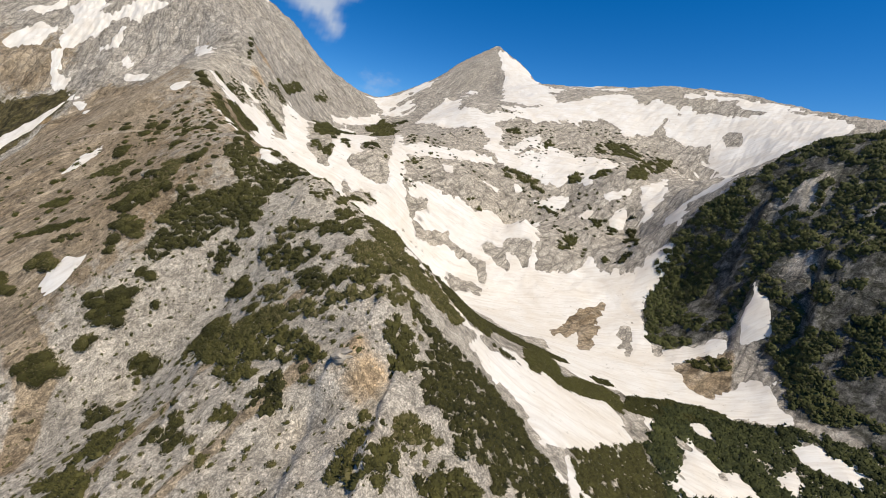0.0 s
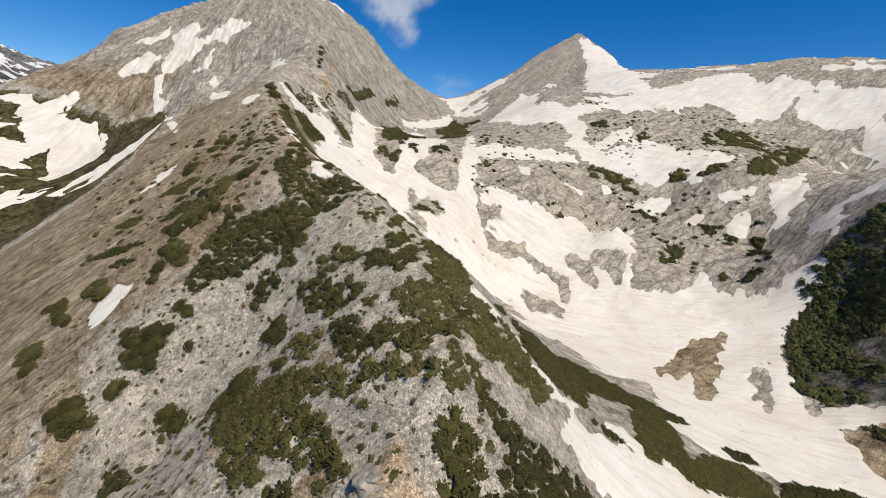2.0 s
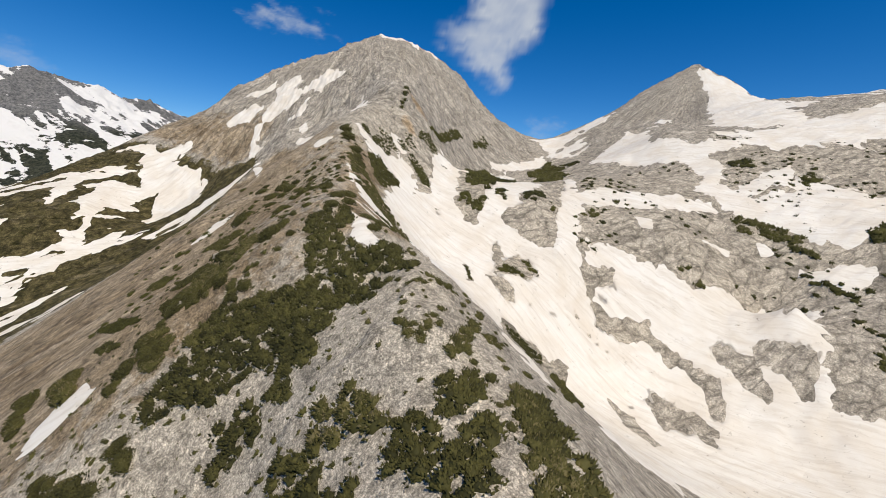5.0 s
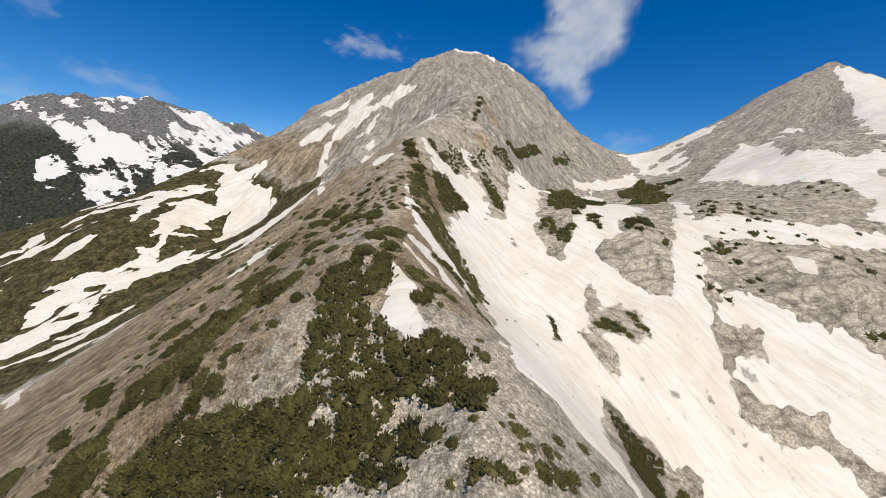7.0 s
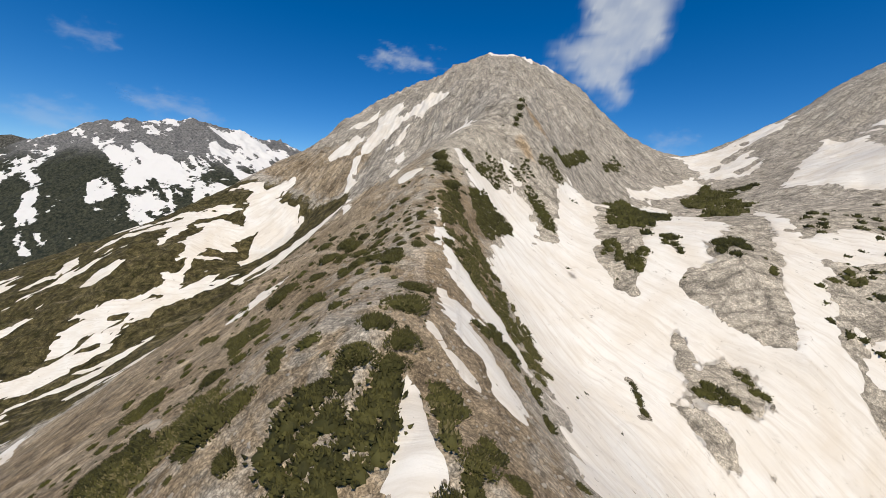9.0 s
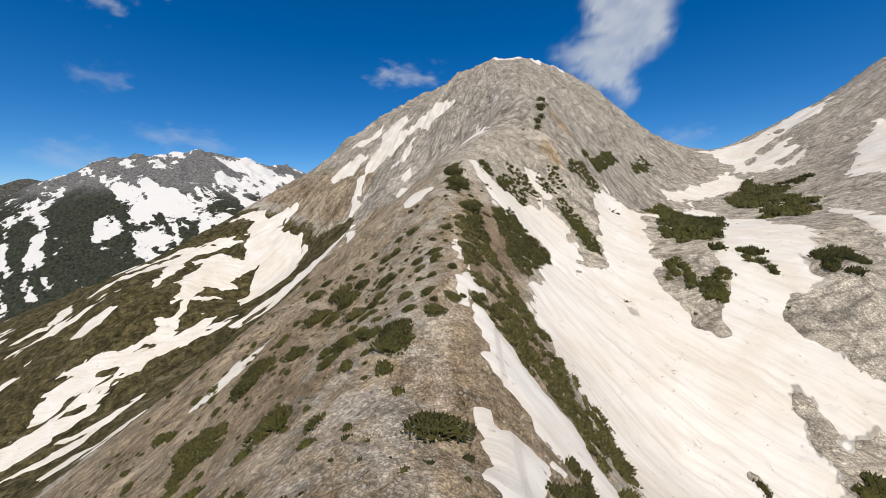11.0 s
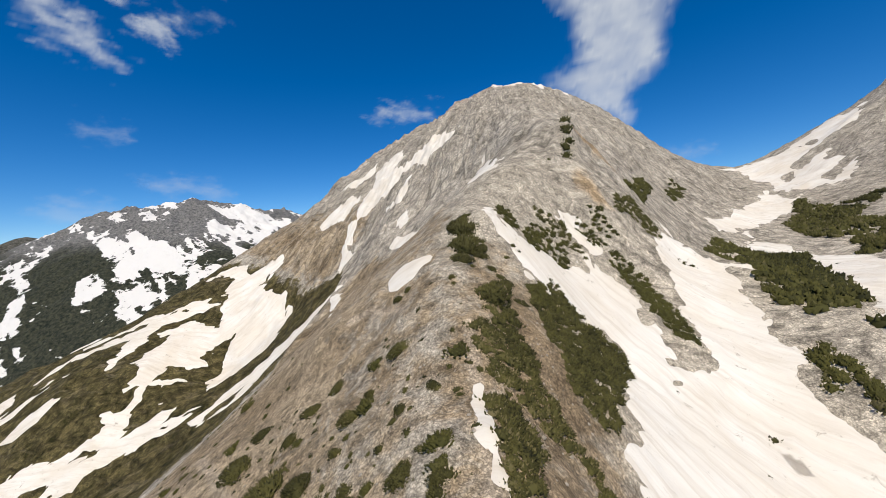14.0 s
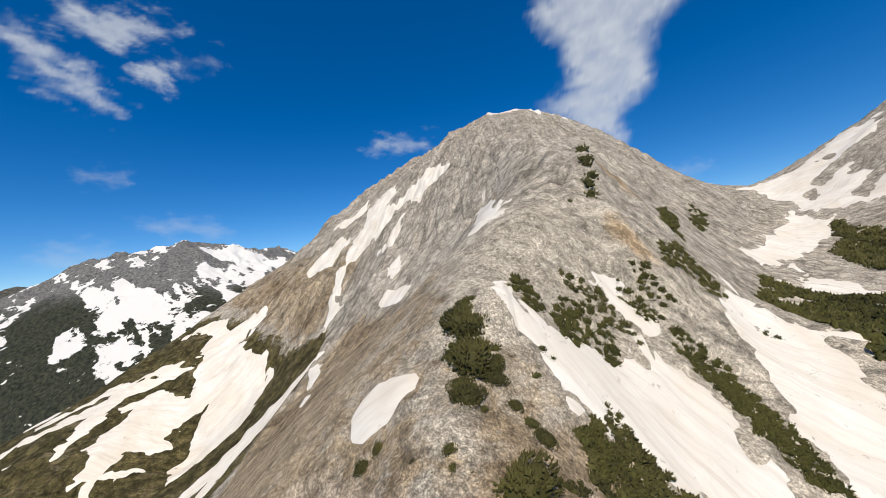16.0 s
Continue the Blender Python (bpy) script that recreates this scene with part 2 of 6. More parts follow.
def sheet(name, keep, z, material, attributes=None):
    """A mesh over those squares of the ground's grid that keep marks, at the heights z."""
    rows, cols = np.nonzero(keep)
    a = rows * NU + cols
    quads = np.stack([a, a + 1, a + 1 + NU, a + NU], 1)
    used, index = np.unique(quads, return_inverse=True)
    me = bpy.data.meshes.new(name)
    me.vertices.add(len(used))
    co = np.stack([GX.ravel()[used], GY.ravel()[used], z.ravel()[used]], 1)
    me.vertices.foreach_set("co", co.ravel().astype(np.float32))
    n = len(quads)
    me.loops.add(4 * n)
    me.loops.foreach_set("vertex_index", index.ravel().astype(np.int32))
    me.polygons.add(n)
    me.polygons.foreach_set("loop_start", np.arange(0, 4 * n, 4, dtype=np.int32))
    me.polygons.foreach_set("loop_total", np.full(n, 4, dtype=np.int32))
    me.polygons.foreach_set("use_smooth", np.ones(n, dtype=bool))
    me.update(calc_edges=True)
    for key, field in (attributes or {}).items():
        layer = me.attributes.new(key, "FLOAT", "POINT")
        layer.data.foreach_set("value", field.ravel()[used].astype(np.float32))
    me.materials.append(material)
    return new(name, me)

# ---- outlines on the plan: snow, bare islands in it, pine thickets; clouds by bearing and height in degrees ----
SNOW, BARE, PINES, CLOUDS, BUSHES = {}, {}, {}, {}, []


def outline(book, name, *points):
    book[name] = np.array(points, float)


outline(SNOW, "big_field", (-184, 364), (-196, 408), (-177, 433), (-199, 480), (-202, 513), (-175, 518), (-183, 716), (-118, 618), (-86, 595), (-68, 577), (-58, 494), (-48, 473), (-49, 443), (-40, 430), (-32, 432), (-34, 403), (-95, 266), (-107, 284), (-118, 299), (-142, 332), (-160, 340))
outline(SNOW, "islet_snow", (-147, 471), (-141, 486), (-136, 467), (-138, 450), (-145, 458))
outline(SNOW, "spur_tongue", (-120, 622), (-97, 530), (-99, 476), (-86, 452), (-92, 452), (-102, 457), (-115, 468), (-141, 528))
outline(SNOW, "cirque", (-22, 398), (13, 412), (49, 394), (64, 388), (58, 411), (83, 403), (102, 401), (150, 398), (177, 420), (181, 399), (204, 384), (225, 389), (241, 384), (235, 360), (220, 335), (216, 342), (198, 304), (188, 279), (205, 286), (230, 271), (223, 265), (195, 263), (190, 235), (196, 226), (227, 234), (230, 225), (223, 215), (224, 202), (216, 194), (195, 204), (159, 218), (117, 207), (96, 204), (83, 217), (93, 278), (59, 256), (44, 304), (22, 365), (-3, 389))
outline(SNOW, "upper_snow", (-60, 767), (-44, 943), (-13, 1045), (25, 1011), (19, 771), (72, 755), (135, 780), (122, 742), (91, 734), (81, 719), (94, 696), (90, 649), (95, 638), (122, 662), (142, 689), (162, 677), (141, 645), (122, 637), (105, 599), (82, 585), (76, 608), (60, 614), (68, 657), (52, 710), (-16, 735), (-45, 756))
outline(SNOW, "upper_band", (-63, 530), (-36, 557), (-16, 561), (35, 590), (68, 592), (72, 581), (46, 561), (3, 524), (-33, 511), (-50, 513))
outline(SNOW, "pass_snow", (-193, 1097), (-131, 1106), (-79, 1045), (-100, 939), (-156, 964))
outline(SNOW, "pyramid_snow", (133, 1326), (143, 1183), (115, 885), (166, 843), (222, 859), (228, 890), (235, 1298))
outline(SNOW, "wide_snow", (191, 851), (225, 874), (351, 914), (392, 891), (392, 824), (425, 852), (445, 820), (445, 791), (472, 820), (478, 782), (523, 742), (597, 712), (625, 660), (611, 618), (582, 584), (541, 589), (414, 487), (381, 488), (360, 479), (329, 465), (296, 450), (250, 395), (258, 445), (285, 457), (292, 423), (308, 417), (445, 645), (444, 667), (459, 695), (414, 710), (403, 733), (400, 756), (421, 781), (375, 742), (318, 728), (317, 763), (290, 782), (220, 767), (142, 752), (109, 754))
outline(SNOW, "basin_a", (-220, 751), (-207, 738), (-188, 876), (-173, 980), (-156, 908), (-140, 924), (-154, 868), (-141, 848), (-160, 792), (-183, 741), (-200, 697))
outline(SNOW, "basin_b", (-192, 650), (-170, 723), (-145, 829), (-126, 800), (-133, 755), (-158, 714), (-177, 669))
outline(SNOW, "pass_flank", (-245, 1106), (-212, 1153), (-147, 1184), (-91, 1268), (-68, 1243), (-49, 1255), (-61, 1186), (-92, 1168), (-106, 1154), (-95, 1111), (-109, 1094), (-125, 1054), (-147, 1049), (-175, 1048), (-212, 1117))
outline(SNOW, "summit_snow", (-546, 886), (-500, 922), (-440, 968), (-425, 945), (-452, 925), (-436, 890), (-470, 880), (-490, 860), (-505, 880), (-530, 872))
outline(SNOW, "low_a", (-424, 202), (-430, 214), (-393, 210), (-376, 201))
outline(SNOW, "lower_field", (-82, 229), (-119, 358), (-89, 353), (-60, 389), (-33, 412), (-11, 447), (1, 450), (31, 454), (45, 452), (77, 455), (99, 493), (101, 445), (114, 443), (118, 441), (102, 382), (-18, 238), (-17, 313), (-34, 219), (-45, 231), (-59, 241), (-70, 235))
outline(SNOW, "couloir_low", (-74, 557), (-63, 554), (-50, 469), (-41, 426), (-33, 418), (-24, 417), (-59, 387), (-94, 368), (-128, 410), (-86, 427), (-64, 422), (-59, 450))
outline(SNOW, "middle_snow", (-114, 422), (-89, 427), (-57, 425), (-79, 546), (-82, 660), (-38, 434), (-24, 413), (14, 406), (47, 385), (10, 382), (-25, 398), (-65, 407))
outline(SNOW, "bowl", (-1387, 435), (-1344, 507), (-1246, 529), (-1257, 593), (-1286, 672), (-1307, 757), (-1234, 755), (-1177, 684), (-1179, 605), (-1173, 543), (-1212, 487), (-1212, 445), (-1201, 404), (-1230, 354), (-1303, 335), (-1309, 392))
outline(SNOW, "range_top", (-1412, 616), (-1382, 709), (-1357, 830), (-674, 562), (-699, 530), (-1269, 724), (-1325, 717))
outline(SNOW, "hill_gully", (258, 294), (256, 272), (251, 257), (236, 261), (241, 273))
outline(SNOW, "crest_patch_low", (-119.2, 242.9), (-119.0, 244.8), (-105.5, 233.6), (-99.6, 230.3), (-91.5, 225.5), (-90.7, 222.6), (-94.8, 221.3), (-99.2, 223.0), (-105.5, 225.6), (-107.7, 230.4))
outline(SNOW, "crest_patch", (-122.2, 244.6), (-119.9, 244.8), (-116.4, 244.2), (-112.3, 240.9), (-106.7, 236.6), (-104.5, 236.0), (-102.1, 233.5), (-108.4, 229.3), (-109.5, 231.9), (-111.0, 234.1), (-110.5, 236.4), (-114.1, 237.0), (-115.6, 237.5), (-117.4, 241.8))
outline(SNOW, "rim9_sa", (-150.1, 284.0), (-147.1, 288.0), (-136.8, 285.0), (-126.9, 278.2), (-118.6, 274.8), (-111.4, 267.7), (-106.3, 260.6), (-109.1, 258.6), (-114.7, 261.2), (-121.7, 263.7), (-129.6, 268.3), (-134.5, 267.2))
outline(SNOW, "rim9_sb", (-129.8, 257.7), (-127.6, 260.2), (-120.7, 257.0), (-115.4, 256.7), (-112.2, 255.4), (-114.4, 253.7), (-119.6, 254.0), (-125.9, 255.1))
outline(SNOW, "rim9_sc", (-181.7, 329.7), (-162.0, 319.7), (-152.4, 321.5), (-132.8, 307.7), (-119.6, 292.3), (-123.3, 292.9), (-131.6, 291.5), (-144.9, 296.4), (-158.3, 304.5), (-171.4, 312.2))
outline(SNOW, "knoll_patch", (-258.5, 374.6), (-257.8, 379.1), (-252.2, 381.5), (-243.5, 381.8), (-242.4, 379.7), (-244.9, 376.3), (-245.1, 373.2), (-249.6, 370.9), (-252.9, 370.8))
outline(SNOW, "knoll_up", (-384, 485), (-397, 500), (-362, 495), (-364, 481))
outline(SNOW, "knoll_hole", (-236.2, 390.7), (-234.1, 393.0), (-233.1, 391.3), (-234.9, 389.3))
outline(SNOW, "face_spot", (-350, 554), (-341, 554), (-279, 471), (-273, 453), (-319, 512))
outline(SNOW, "face_line", (-358, 578), (-348, 569), (-341, 555), (-347, 559))
outline(SNOW, "face_dash", (-424, 528), (-432, 550), (-404, 524), (-402, 511))
outline(SNOW, "chute_a", (-590, 547), (-594, 569), (-577, 588), (-550, 581), (-547, 558), (-559, 547))
outline(SNOW, "chute_b", (-624, 603), (-592, 618), (-590, 646), (-578, 625), (-594, 605))
outline(SNOW, "chute_c", (-574, 632), (-551, 655), (-511, 627), (-522, 616), (-488, 607), (-487, 592), (-489, 572), (-510, 561), (-517, 547), (-536, 566), (-537, 593))
outline(SNOW, "chute_d", (-498, 603), (-490, 646), (-483, 659), (-427, 636), (-434, 631), (-451, 621), (-453, 604), (-473, 606))
outline(SNOW, "chute_e", (-518, 548), (-504, 533), (-487, 515), (-382, 424), (-407, 447), (-458, 483), (-513, 520), (-526, 543))
outline(SNOW, "chute_f", (-508, 567), (-464, 562), (-463, 578), (-473, 602), (-458, 577), (-448, 555), (-481, 564))
outline(SNOW, "wall_snow", (-244.8, 414.3), (-243.0, 417.0), (-237.2, 411.0), (-231.8, 412.5), (-226.3, 410.0), (-226.8, 428.7), (-221.7, 425.0), (-220.1, 437.0), (-213.8, 453.9), (-211.0, 451.3), (-203.8, 451.9), (-199.0, 445.6), (-195.9, 437.9), (-189.8, 434.9), (-191.7, 429.8), (-204.0, 407.4), (-208.6, 405.6), (-212.7, 404.7), (-217.2, 404.0), (-220.9, 400.2), (-226.7, 400.9), (-233.7, 402.9))
outline(SNOW, "wall_cap", (-241.1, 437.3), (-237.5, 445.3), (-232.9, 450.7), (-231.8, 459.2), (-226.4, 463.2), (-218.6, 460.5), (-214.4, 459.7), (-217.7, 453.1), (-222.9, 451.7), (-230.2, 451.8), (-235.6, 444.0))
outline(SNOW, "rim_sa", (-200.2, 344.3), (-200.6, 349.6), (-192.4, 342.2), (-185.1, 337.3), (-180.9, 334.1), (-181.5, 329.5), (-185.4, 330.0), (-191.1, 333.5))
outline(SNOW, "rim_sb", (-177.9, 317.6), (-176.9, 321.4), (-172.8, 317.2), (-168.4, 311.6), (-167.1, 310.0), (-168.9, 306.0), (-173.0, 310.6))
outline(SNOW, "rim_sc", (-238, 413), (-230, 414), (-226, 424), (-220, 446), (-210, 454), (-194, 438), (-183, 427), (-173, 432), (-166, 418), (-179, 417), (-187, 391), (-194, 412), (-206, 412), (-218, 413), (-224, 403))
outline(SNOW, "left_a", (-170, 157), (-180, 166), (-181, 173), (-179, 179), (-165, 177), (-165, 172), (-165, 164), (-166, 159))
outline(SNOW, "left_b", (-270, 277), (-270, 291), (-263, 304), (-256, 292), (-263, 280))
outline(SNOW, "flank_a", (14, 144), (23, 152), (40, 166), (60, 174), (78, 178), (102, 179), (97, 146), (80, 133), (52, 114), (44, 115), (38, 127), (26, 132), (16, 133))
outline(SNOW, "flank_b", (130, 193), (134, 187), (121, 168), (121, 179))
outline(SNOW, "flank_c", (159, 201), (171, 205), (167, 182), (158, 182))
outline(SNOW, "flank_d", (102, 125), (128, 156), (150, 181), (150, 152), (160, 159), (165, 147), (103, 123))
outline(SNOW, "flank_e", (208, 180), (219, 179), (229, 162), (220, 155), (212, 164), (206, 170))
outline(SNOW, "flank_f", (182, 159), (200, 167), (195, 156), (183, 150))
outline(SNOW, "flank_g", (31.8, 94.3), (39.3, 100.5), (46.1, 97.0), (43.2, 88.9), (37.2, 87.0))
outline(SNOW, "flank_h", (53, 114), (56, 106), (65, 103), (46, 90))
outline(SNOW, "flank_i", (-16.1, 163.1), (-12.4, 168.1), (-5.7, 168.2), (2.7, 166.7), (8.1, 157.3), (18.6, 156.6), (25.1, 158.6), (13.5, 145.3), (8.7, 149.1), (1.9, 154.3), (-5.4, 154.1), (-12.1, 155.4))
outline(SNOW, "shelf_band", (-43, 463), (-26, 460), (14, 465), (42, 465), (79, 484), (96, 452), (126, 486), (119, 441), (111, 425), (81, 429), (48, 422), (33, 423), (6, 430), (-15, 427), (-33, 420))
outline(SNOW, "shelf_b", (88, 606), (139, 635), (181, 649), (208, 633), (279, 620), (256, 593), (212, 548), (201, 541), (184, 548), (163, 548), (138, 561), (111, 576), (92, 581))
outline(SNOW, "shelf_d", (127, 523), (155, 533), (181, 534), (166, 514), (155, 507))
outline(SNOW, "shelf_e", (174, 489), (195, 502), (202, 497), (191, 487))
outline(SNOW, "shelf_f", (217, 483), (236, 496), (240, 485), (232, 471), (219, 469))
outline(SNOW, "shelf_g", (268, 524), (306, 561), (328, 570), (280, 487), (268, 482), (254, 465), (250, 471), (260, 485), (265, 508))
outline(SNOW, "shelf_h", (213, 519), (235, 520), (258, 523), (250, 512), (223, 508))
outline(SNOW, "shelf_i", (54, 512), (82, 532), (74, 518))
outline(SNOW, "shelf_j", (101, 551), (115, 539), (102, 532))
outline(SNOW, "shelf_k", (-4, 506), (11, 505), (12, 493), (3, 494))
outline(SNOW, "shelf_m", (92, 638), (163, 694), (152, 673), (118, 627), (97, 625))
outline(SNOW, "apron", (-687, 445), (-695, 479), (-672, 490), (-649, 483), (-636, 506), (-597, 515), (-614, 498), (-614, 482), (-591, 476), (-571, 483), (-574, 495), (-545, 496), (-554, 483), (-543, 478), (-504, 447), (-508, 430), (-519, 411), (-522, 390), (-545, 394), (-565, 420), (-581, 430), (-580, 411), (-584, 398), (-580, 378), (-575, 362), (-560, 348), (-557, 336), (-578, 315), (-585, 315), (-578, 330), (-564, 342), (-574, 352), (-582, 340), (-593, 334), (-590, 351), (-612, 366), (-615, 383), (-636, 407), (-634, 425), (-612, 420), (-596, 419), (-595, 427), (-628, 436), (-635, 450), (-663, 463))
outline(SNOW, "green_a", (-621, 338), (-649, 351), (-672, 375), (-704, 391), (-669, 404), (-653, 394), (-637, 372), (-626, 359))
outline(SNOW, "green_b", (-687, 290), (-688, 314), (-678, 310), (-680, 294))
outline(SNOW, "green_c", (-711, 256), (-740, 267), (-731, 285), (-704, 279), (-698, 264))
outline(SNOW, "green_d", (-655, 275), (-656, 286), (-644, 296), (-625, 311), (-622, 298), (-624, 286))
outline(SNOW, "green_e", (-519, 351), (-521, 361), (-524, 374), (-515, 366), (-513, 354))
outline(SNOW, "green_f", (-552, 355), (-545, 373), (-542, 362), (-547, 354))
outline(SNOW, "green_h", (-683, 412), (-687, 425), (-674, 419))
outline(SNOW, "green_i", (-565, 354), (-569, 370), (-575, 384), (-566, 379), (-560, 365))
outline(SNOW, "green_j", (-609, 251), (-593, 278), (-574, 306), (-556, 348), (-542, 337), (-556, 301), (-576, 274))
outline(SNOW, "green_k", (-559, 257), (-562, 279), (-555, 305), (-547, 328), (-528, 371), (-526, 380), (-519, 339), (-539, 296), (-542, 270))
outline(SNOW, "green_l", (-725, 257), (-731, 289), (-705, 278), (-706, 259))
outline(SNOW, "green_m", (-646, 265), (-652, 282), (-635, 304), (-625, 296), (-633, 274))
outline(SNOW, "green_n", (-562, 227), (-565, 246), (-552, 250), (-555, 233))
outline(SNOW, "green_o", (-371, 199), (-435, 218), (-394, 210), (-337, 197))
outline(BARE, "isle_a", (-178, 508), (-171, 510), (-155, 522), (-146, 520), (-139, 495), (-128, 437), (-124, 424), (-137, 420), (-149, 433), (-166, 470))
outline(BARE, "spur", (-183, 716), (-149, 868), (-99, 787), (-82, 659), (-70, 516), (-62, 446), (-62, 427), (-77, 428), (-95, 427), (-109, 432), (-114, 436), (-109, 449), (-98, 459), (-102, 473), (-96, 549), (-123, 625), (-155, 658))
outline(BARE, "isle_b", (-105, 415), (-101, 412), (-94, 399), (-86, 413), (-75, 410), (-66, 406), (-72, 389), (-82, 382), (-93, 379), (-101, 394))
outline(BARE, "isle_c", (-100, 371), (-93, 377), (-79, 376), (-74, 369), (-79, 364), (-87, 364), (-93, 369))
outline(BARE, "isle_d", (-72, 378), (-63, 379), (-66, 375), (-70, 375))
outline(BARE, "isle_e", (-28, 414), (11, 428), (19, 420), (40, 414), (40, 409), (25, 411), (9, 414), (-5, 405), (-21, 405))
outline(BARE, "isle_f", (41, 411), (58, 411), (58, 387), (52, 388), (47, 403))
outline(BARE, "isle_g", (53, 424), (65, 432), (77, 421), (82, 403), (71, 407), (63, 415), (54, 416))
outline(BARE, "isle_h", (78, 430), (113, 431), (106, 403), (99, 401), (94, 408), (94, 418), (80, 421))
outline(BARE, "isle_i", (15, 384), (38, 379), (44, 373), (51, 369), (40, 372), (23, 363))
outline(BARE, "isle_j", (-11, 372), (8, 365), (22, 349), (16, 344), (1, 350))
outline(BARE, "isle_k", (-95, 380), (-76, 376), (-76, 369), (-86, 365))
outline(BARE, "isle_l", (-77, 347), (-62, 353), (-35, 368), (-19, 284), (-28, 230), (-37, 229), (-49, 231))
outline(BARE, "isle_m", (-39, 429), (-16, 447), (-14, 433), (-33, 421))
outline(BARE, "isle_n", (-37, 400), (-27, 396), (-13, 395), (-22, 391))
outline(BARE, "floor_isle", (17, 390), (42, 387), (51, 376), (27, 378))
outline(BARE, "round_isle", (488, 716), (513, 705), (494, 665), (480, 682))
outline(BARE, "low_isle", (189, 260), (210, 268), (230, 260), (211, 231), (192, 225), (185, 236))
outline(BARE, "brown_isle", (103, 305), (119, 317), (135, 335), (147, 350), (173, 359), (162, 335), (152, 324), (146, 299), (124, 268), (117, 267), (129, 294), (131, 308), (116, 288), (115, 298), (106, 290))
outline(BARE, "pine_isle", (188, 327), (187, 317), (176, 304), (174, 296), (164, 271), (153, 269), (165, 287), (156, 283), (166, 298), (164, 302), (174, 315))
outline(BARE, "flank_a", (-146, 1101), (-111, 1147), (-71, 1178), (-69, 1166), (-113, 1118), (-137, 1072))
outline(BARE, "flank_b", (-207, 1184), (-160, 1188), (-110, 1176), (-110, 1166), (-183, 1206))
outline(BARE, "flank_c", (-119, 994), (-97, 1046), (-66, 1108), (-36, 1137), (-39, 1114), (-85, 1033), (-111, 963))
outline(BARE, "flank_d", (-156, 1070), (-143, 1084), (-140, 1028), (-153, 1019))
outline(BARE, "buttress", (-602, 479), (-614, 503), (-582, 517), (-514, 512), (-492, 493), (-545, 499), (-548, 489), (-575, 476))
outline(BARE, "cliff_a", (-1440, 449), (-1461, 521), (-1420, 544), (-1273, 525), (-1343, 495), (-1388, 446))
outline(BARE, "cliff_b", (-1347, 550), (-1412, 588), (-1379, 662), (-1312, 632), (-1284, 564))
outline(PINES, "upper_scatter", (-347, 302), (-299, 352), (-212, 360), (-130, 238), (-169, 198), (-232, 191))
outline(PINES, "low_scatter", (-521, 398), (-256, 352), (-206, 347), (-172, 306), (-175, 297), (-198, 289), (-230, 287), (-329, 304))
outline(PINES, "rib_scatter", (-79, 174), (-78, 184), (-68, 192), (-62, 204), (-45, 231), (-35, 235), (-21, 177))
outline(PINES, "hill_foot", (309, 404), (268, 382), (245, 383), (235, 373), (216, 360), (200, 333), (185, 297), (197, 283), (225, 278), (239, 276))
outline(PINES, "hill_low", (201, 265), (218, 267), (229, 258), (223, 247), (207, 252))
outline(PINES, "low_right", (126, 184), (163, 216), (218, 191), (249, 170), (232, 150), (96, 115), (104, 145))
outline(PINES, "strip1_e", (3, 164), (12, 220), (22, 215), (41, 225), (67, 235), (62, 215), (39, 186), (29, 177), (29, 162), (23, 158), (15, 156), (7, 157))
outline(PINES, "strip1_f", (27, 158), (37, 162), (45, 161), (46, 159), (38, 157), (29, 156))
outline(PINES, "strip1_g", (49, 179), (72, 233), (79, 227), (80, 201), (74, 181), (90, 199), (112, 211), (121, 200), (109, 178), (96, 178), (72, 162), (63, 160), (58, 163), (48, 157))
outline(PINES, "strip1_h", (129, 211), (161, 218), (184, 215), (194, 208), (189, 202), (151, 191), (126, 186), (112, 185))
outline(PINES, "strip1_i", (106, 220), (121, 223), (124, 216), (109, 210))
outline(PINES, "hill_right", (255, 247), (272, 249), (232, 189), (228, 193), (243, 225))
outline(PINES, "rim5_c", (-75, 344), (-65, 350), (-51, 355), (-42, 237), (-65, 330))
outline(PINES, "rim5_d", (-47, 353), (-34, 356), (-23, 255), (-28, 221), (-33, 232))
outline(PINES, "strip0_b", (56, 117), (103, 151), (101, 134), (100, 122), (49, 92))
outline(PINES, "hill_under", (253, 266), (295, 234), (254, 177), (226, 197), (238, 225), (245, 248))
outline(PINES, "crest_mat", (-130.6, 234.8), (-125.8, 237.8), (-123.1, 238.0), (-120.4, 235.7), (-120.8, 238.0), (-122.5, 243.7), (-119.2, 243.0), (-116.1, 239.5), (-115.2, 237.1), (-111.1, 236.0), (-110.4, 233.6), (-109.1, 230.7), (-109.0, 229.1), (-123.4, 222.2), (-125.7, 223.8), (-126.1, 226.9), (-130.1, 230.5), (-130.2, 233.1))
outline(PINES, "crest_low", (-121.5, 223.1), (-111.8, 227.6), (-103.2, 224.0), (-98.2, 222.0), (-96.2, 218.3), (-99.1, 215.7), (-104.3, 213.7), (-106.0, 210.0), (-106.9, 207.2), (-112.1, 212.6), (-120.8, 220.3))
outline(PINES, "crest_olive", (-96.4, 220.0), (-89.9, 223.2), (-86.9, 221.0), (-78.6, 222.5), (-76.0, 221.5), (-77.6, 215.2), (-82.3, 214.9), (-89.7, 215.6), (-96.8, 213.4), (-95.8, 216.6))
outline(PINES, "slope_mat", (-121.1, 203.6), (-114.3, 206.4), (-107.7, 209.5), (-104.9, 206.9), (-99.9, 203.8), (-99.7, 201.1), (-99.3, 198.0), (-99.5, 197.3), (-135.5, 188.2), (-143.6, 191.3), (-138.4, 194.5), (-130.3, 196.5), (-127.7, 199.4))
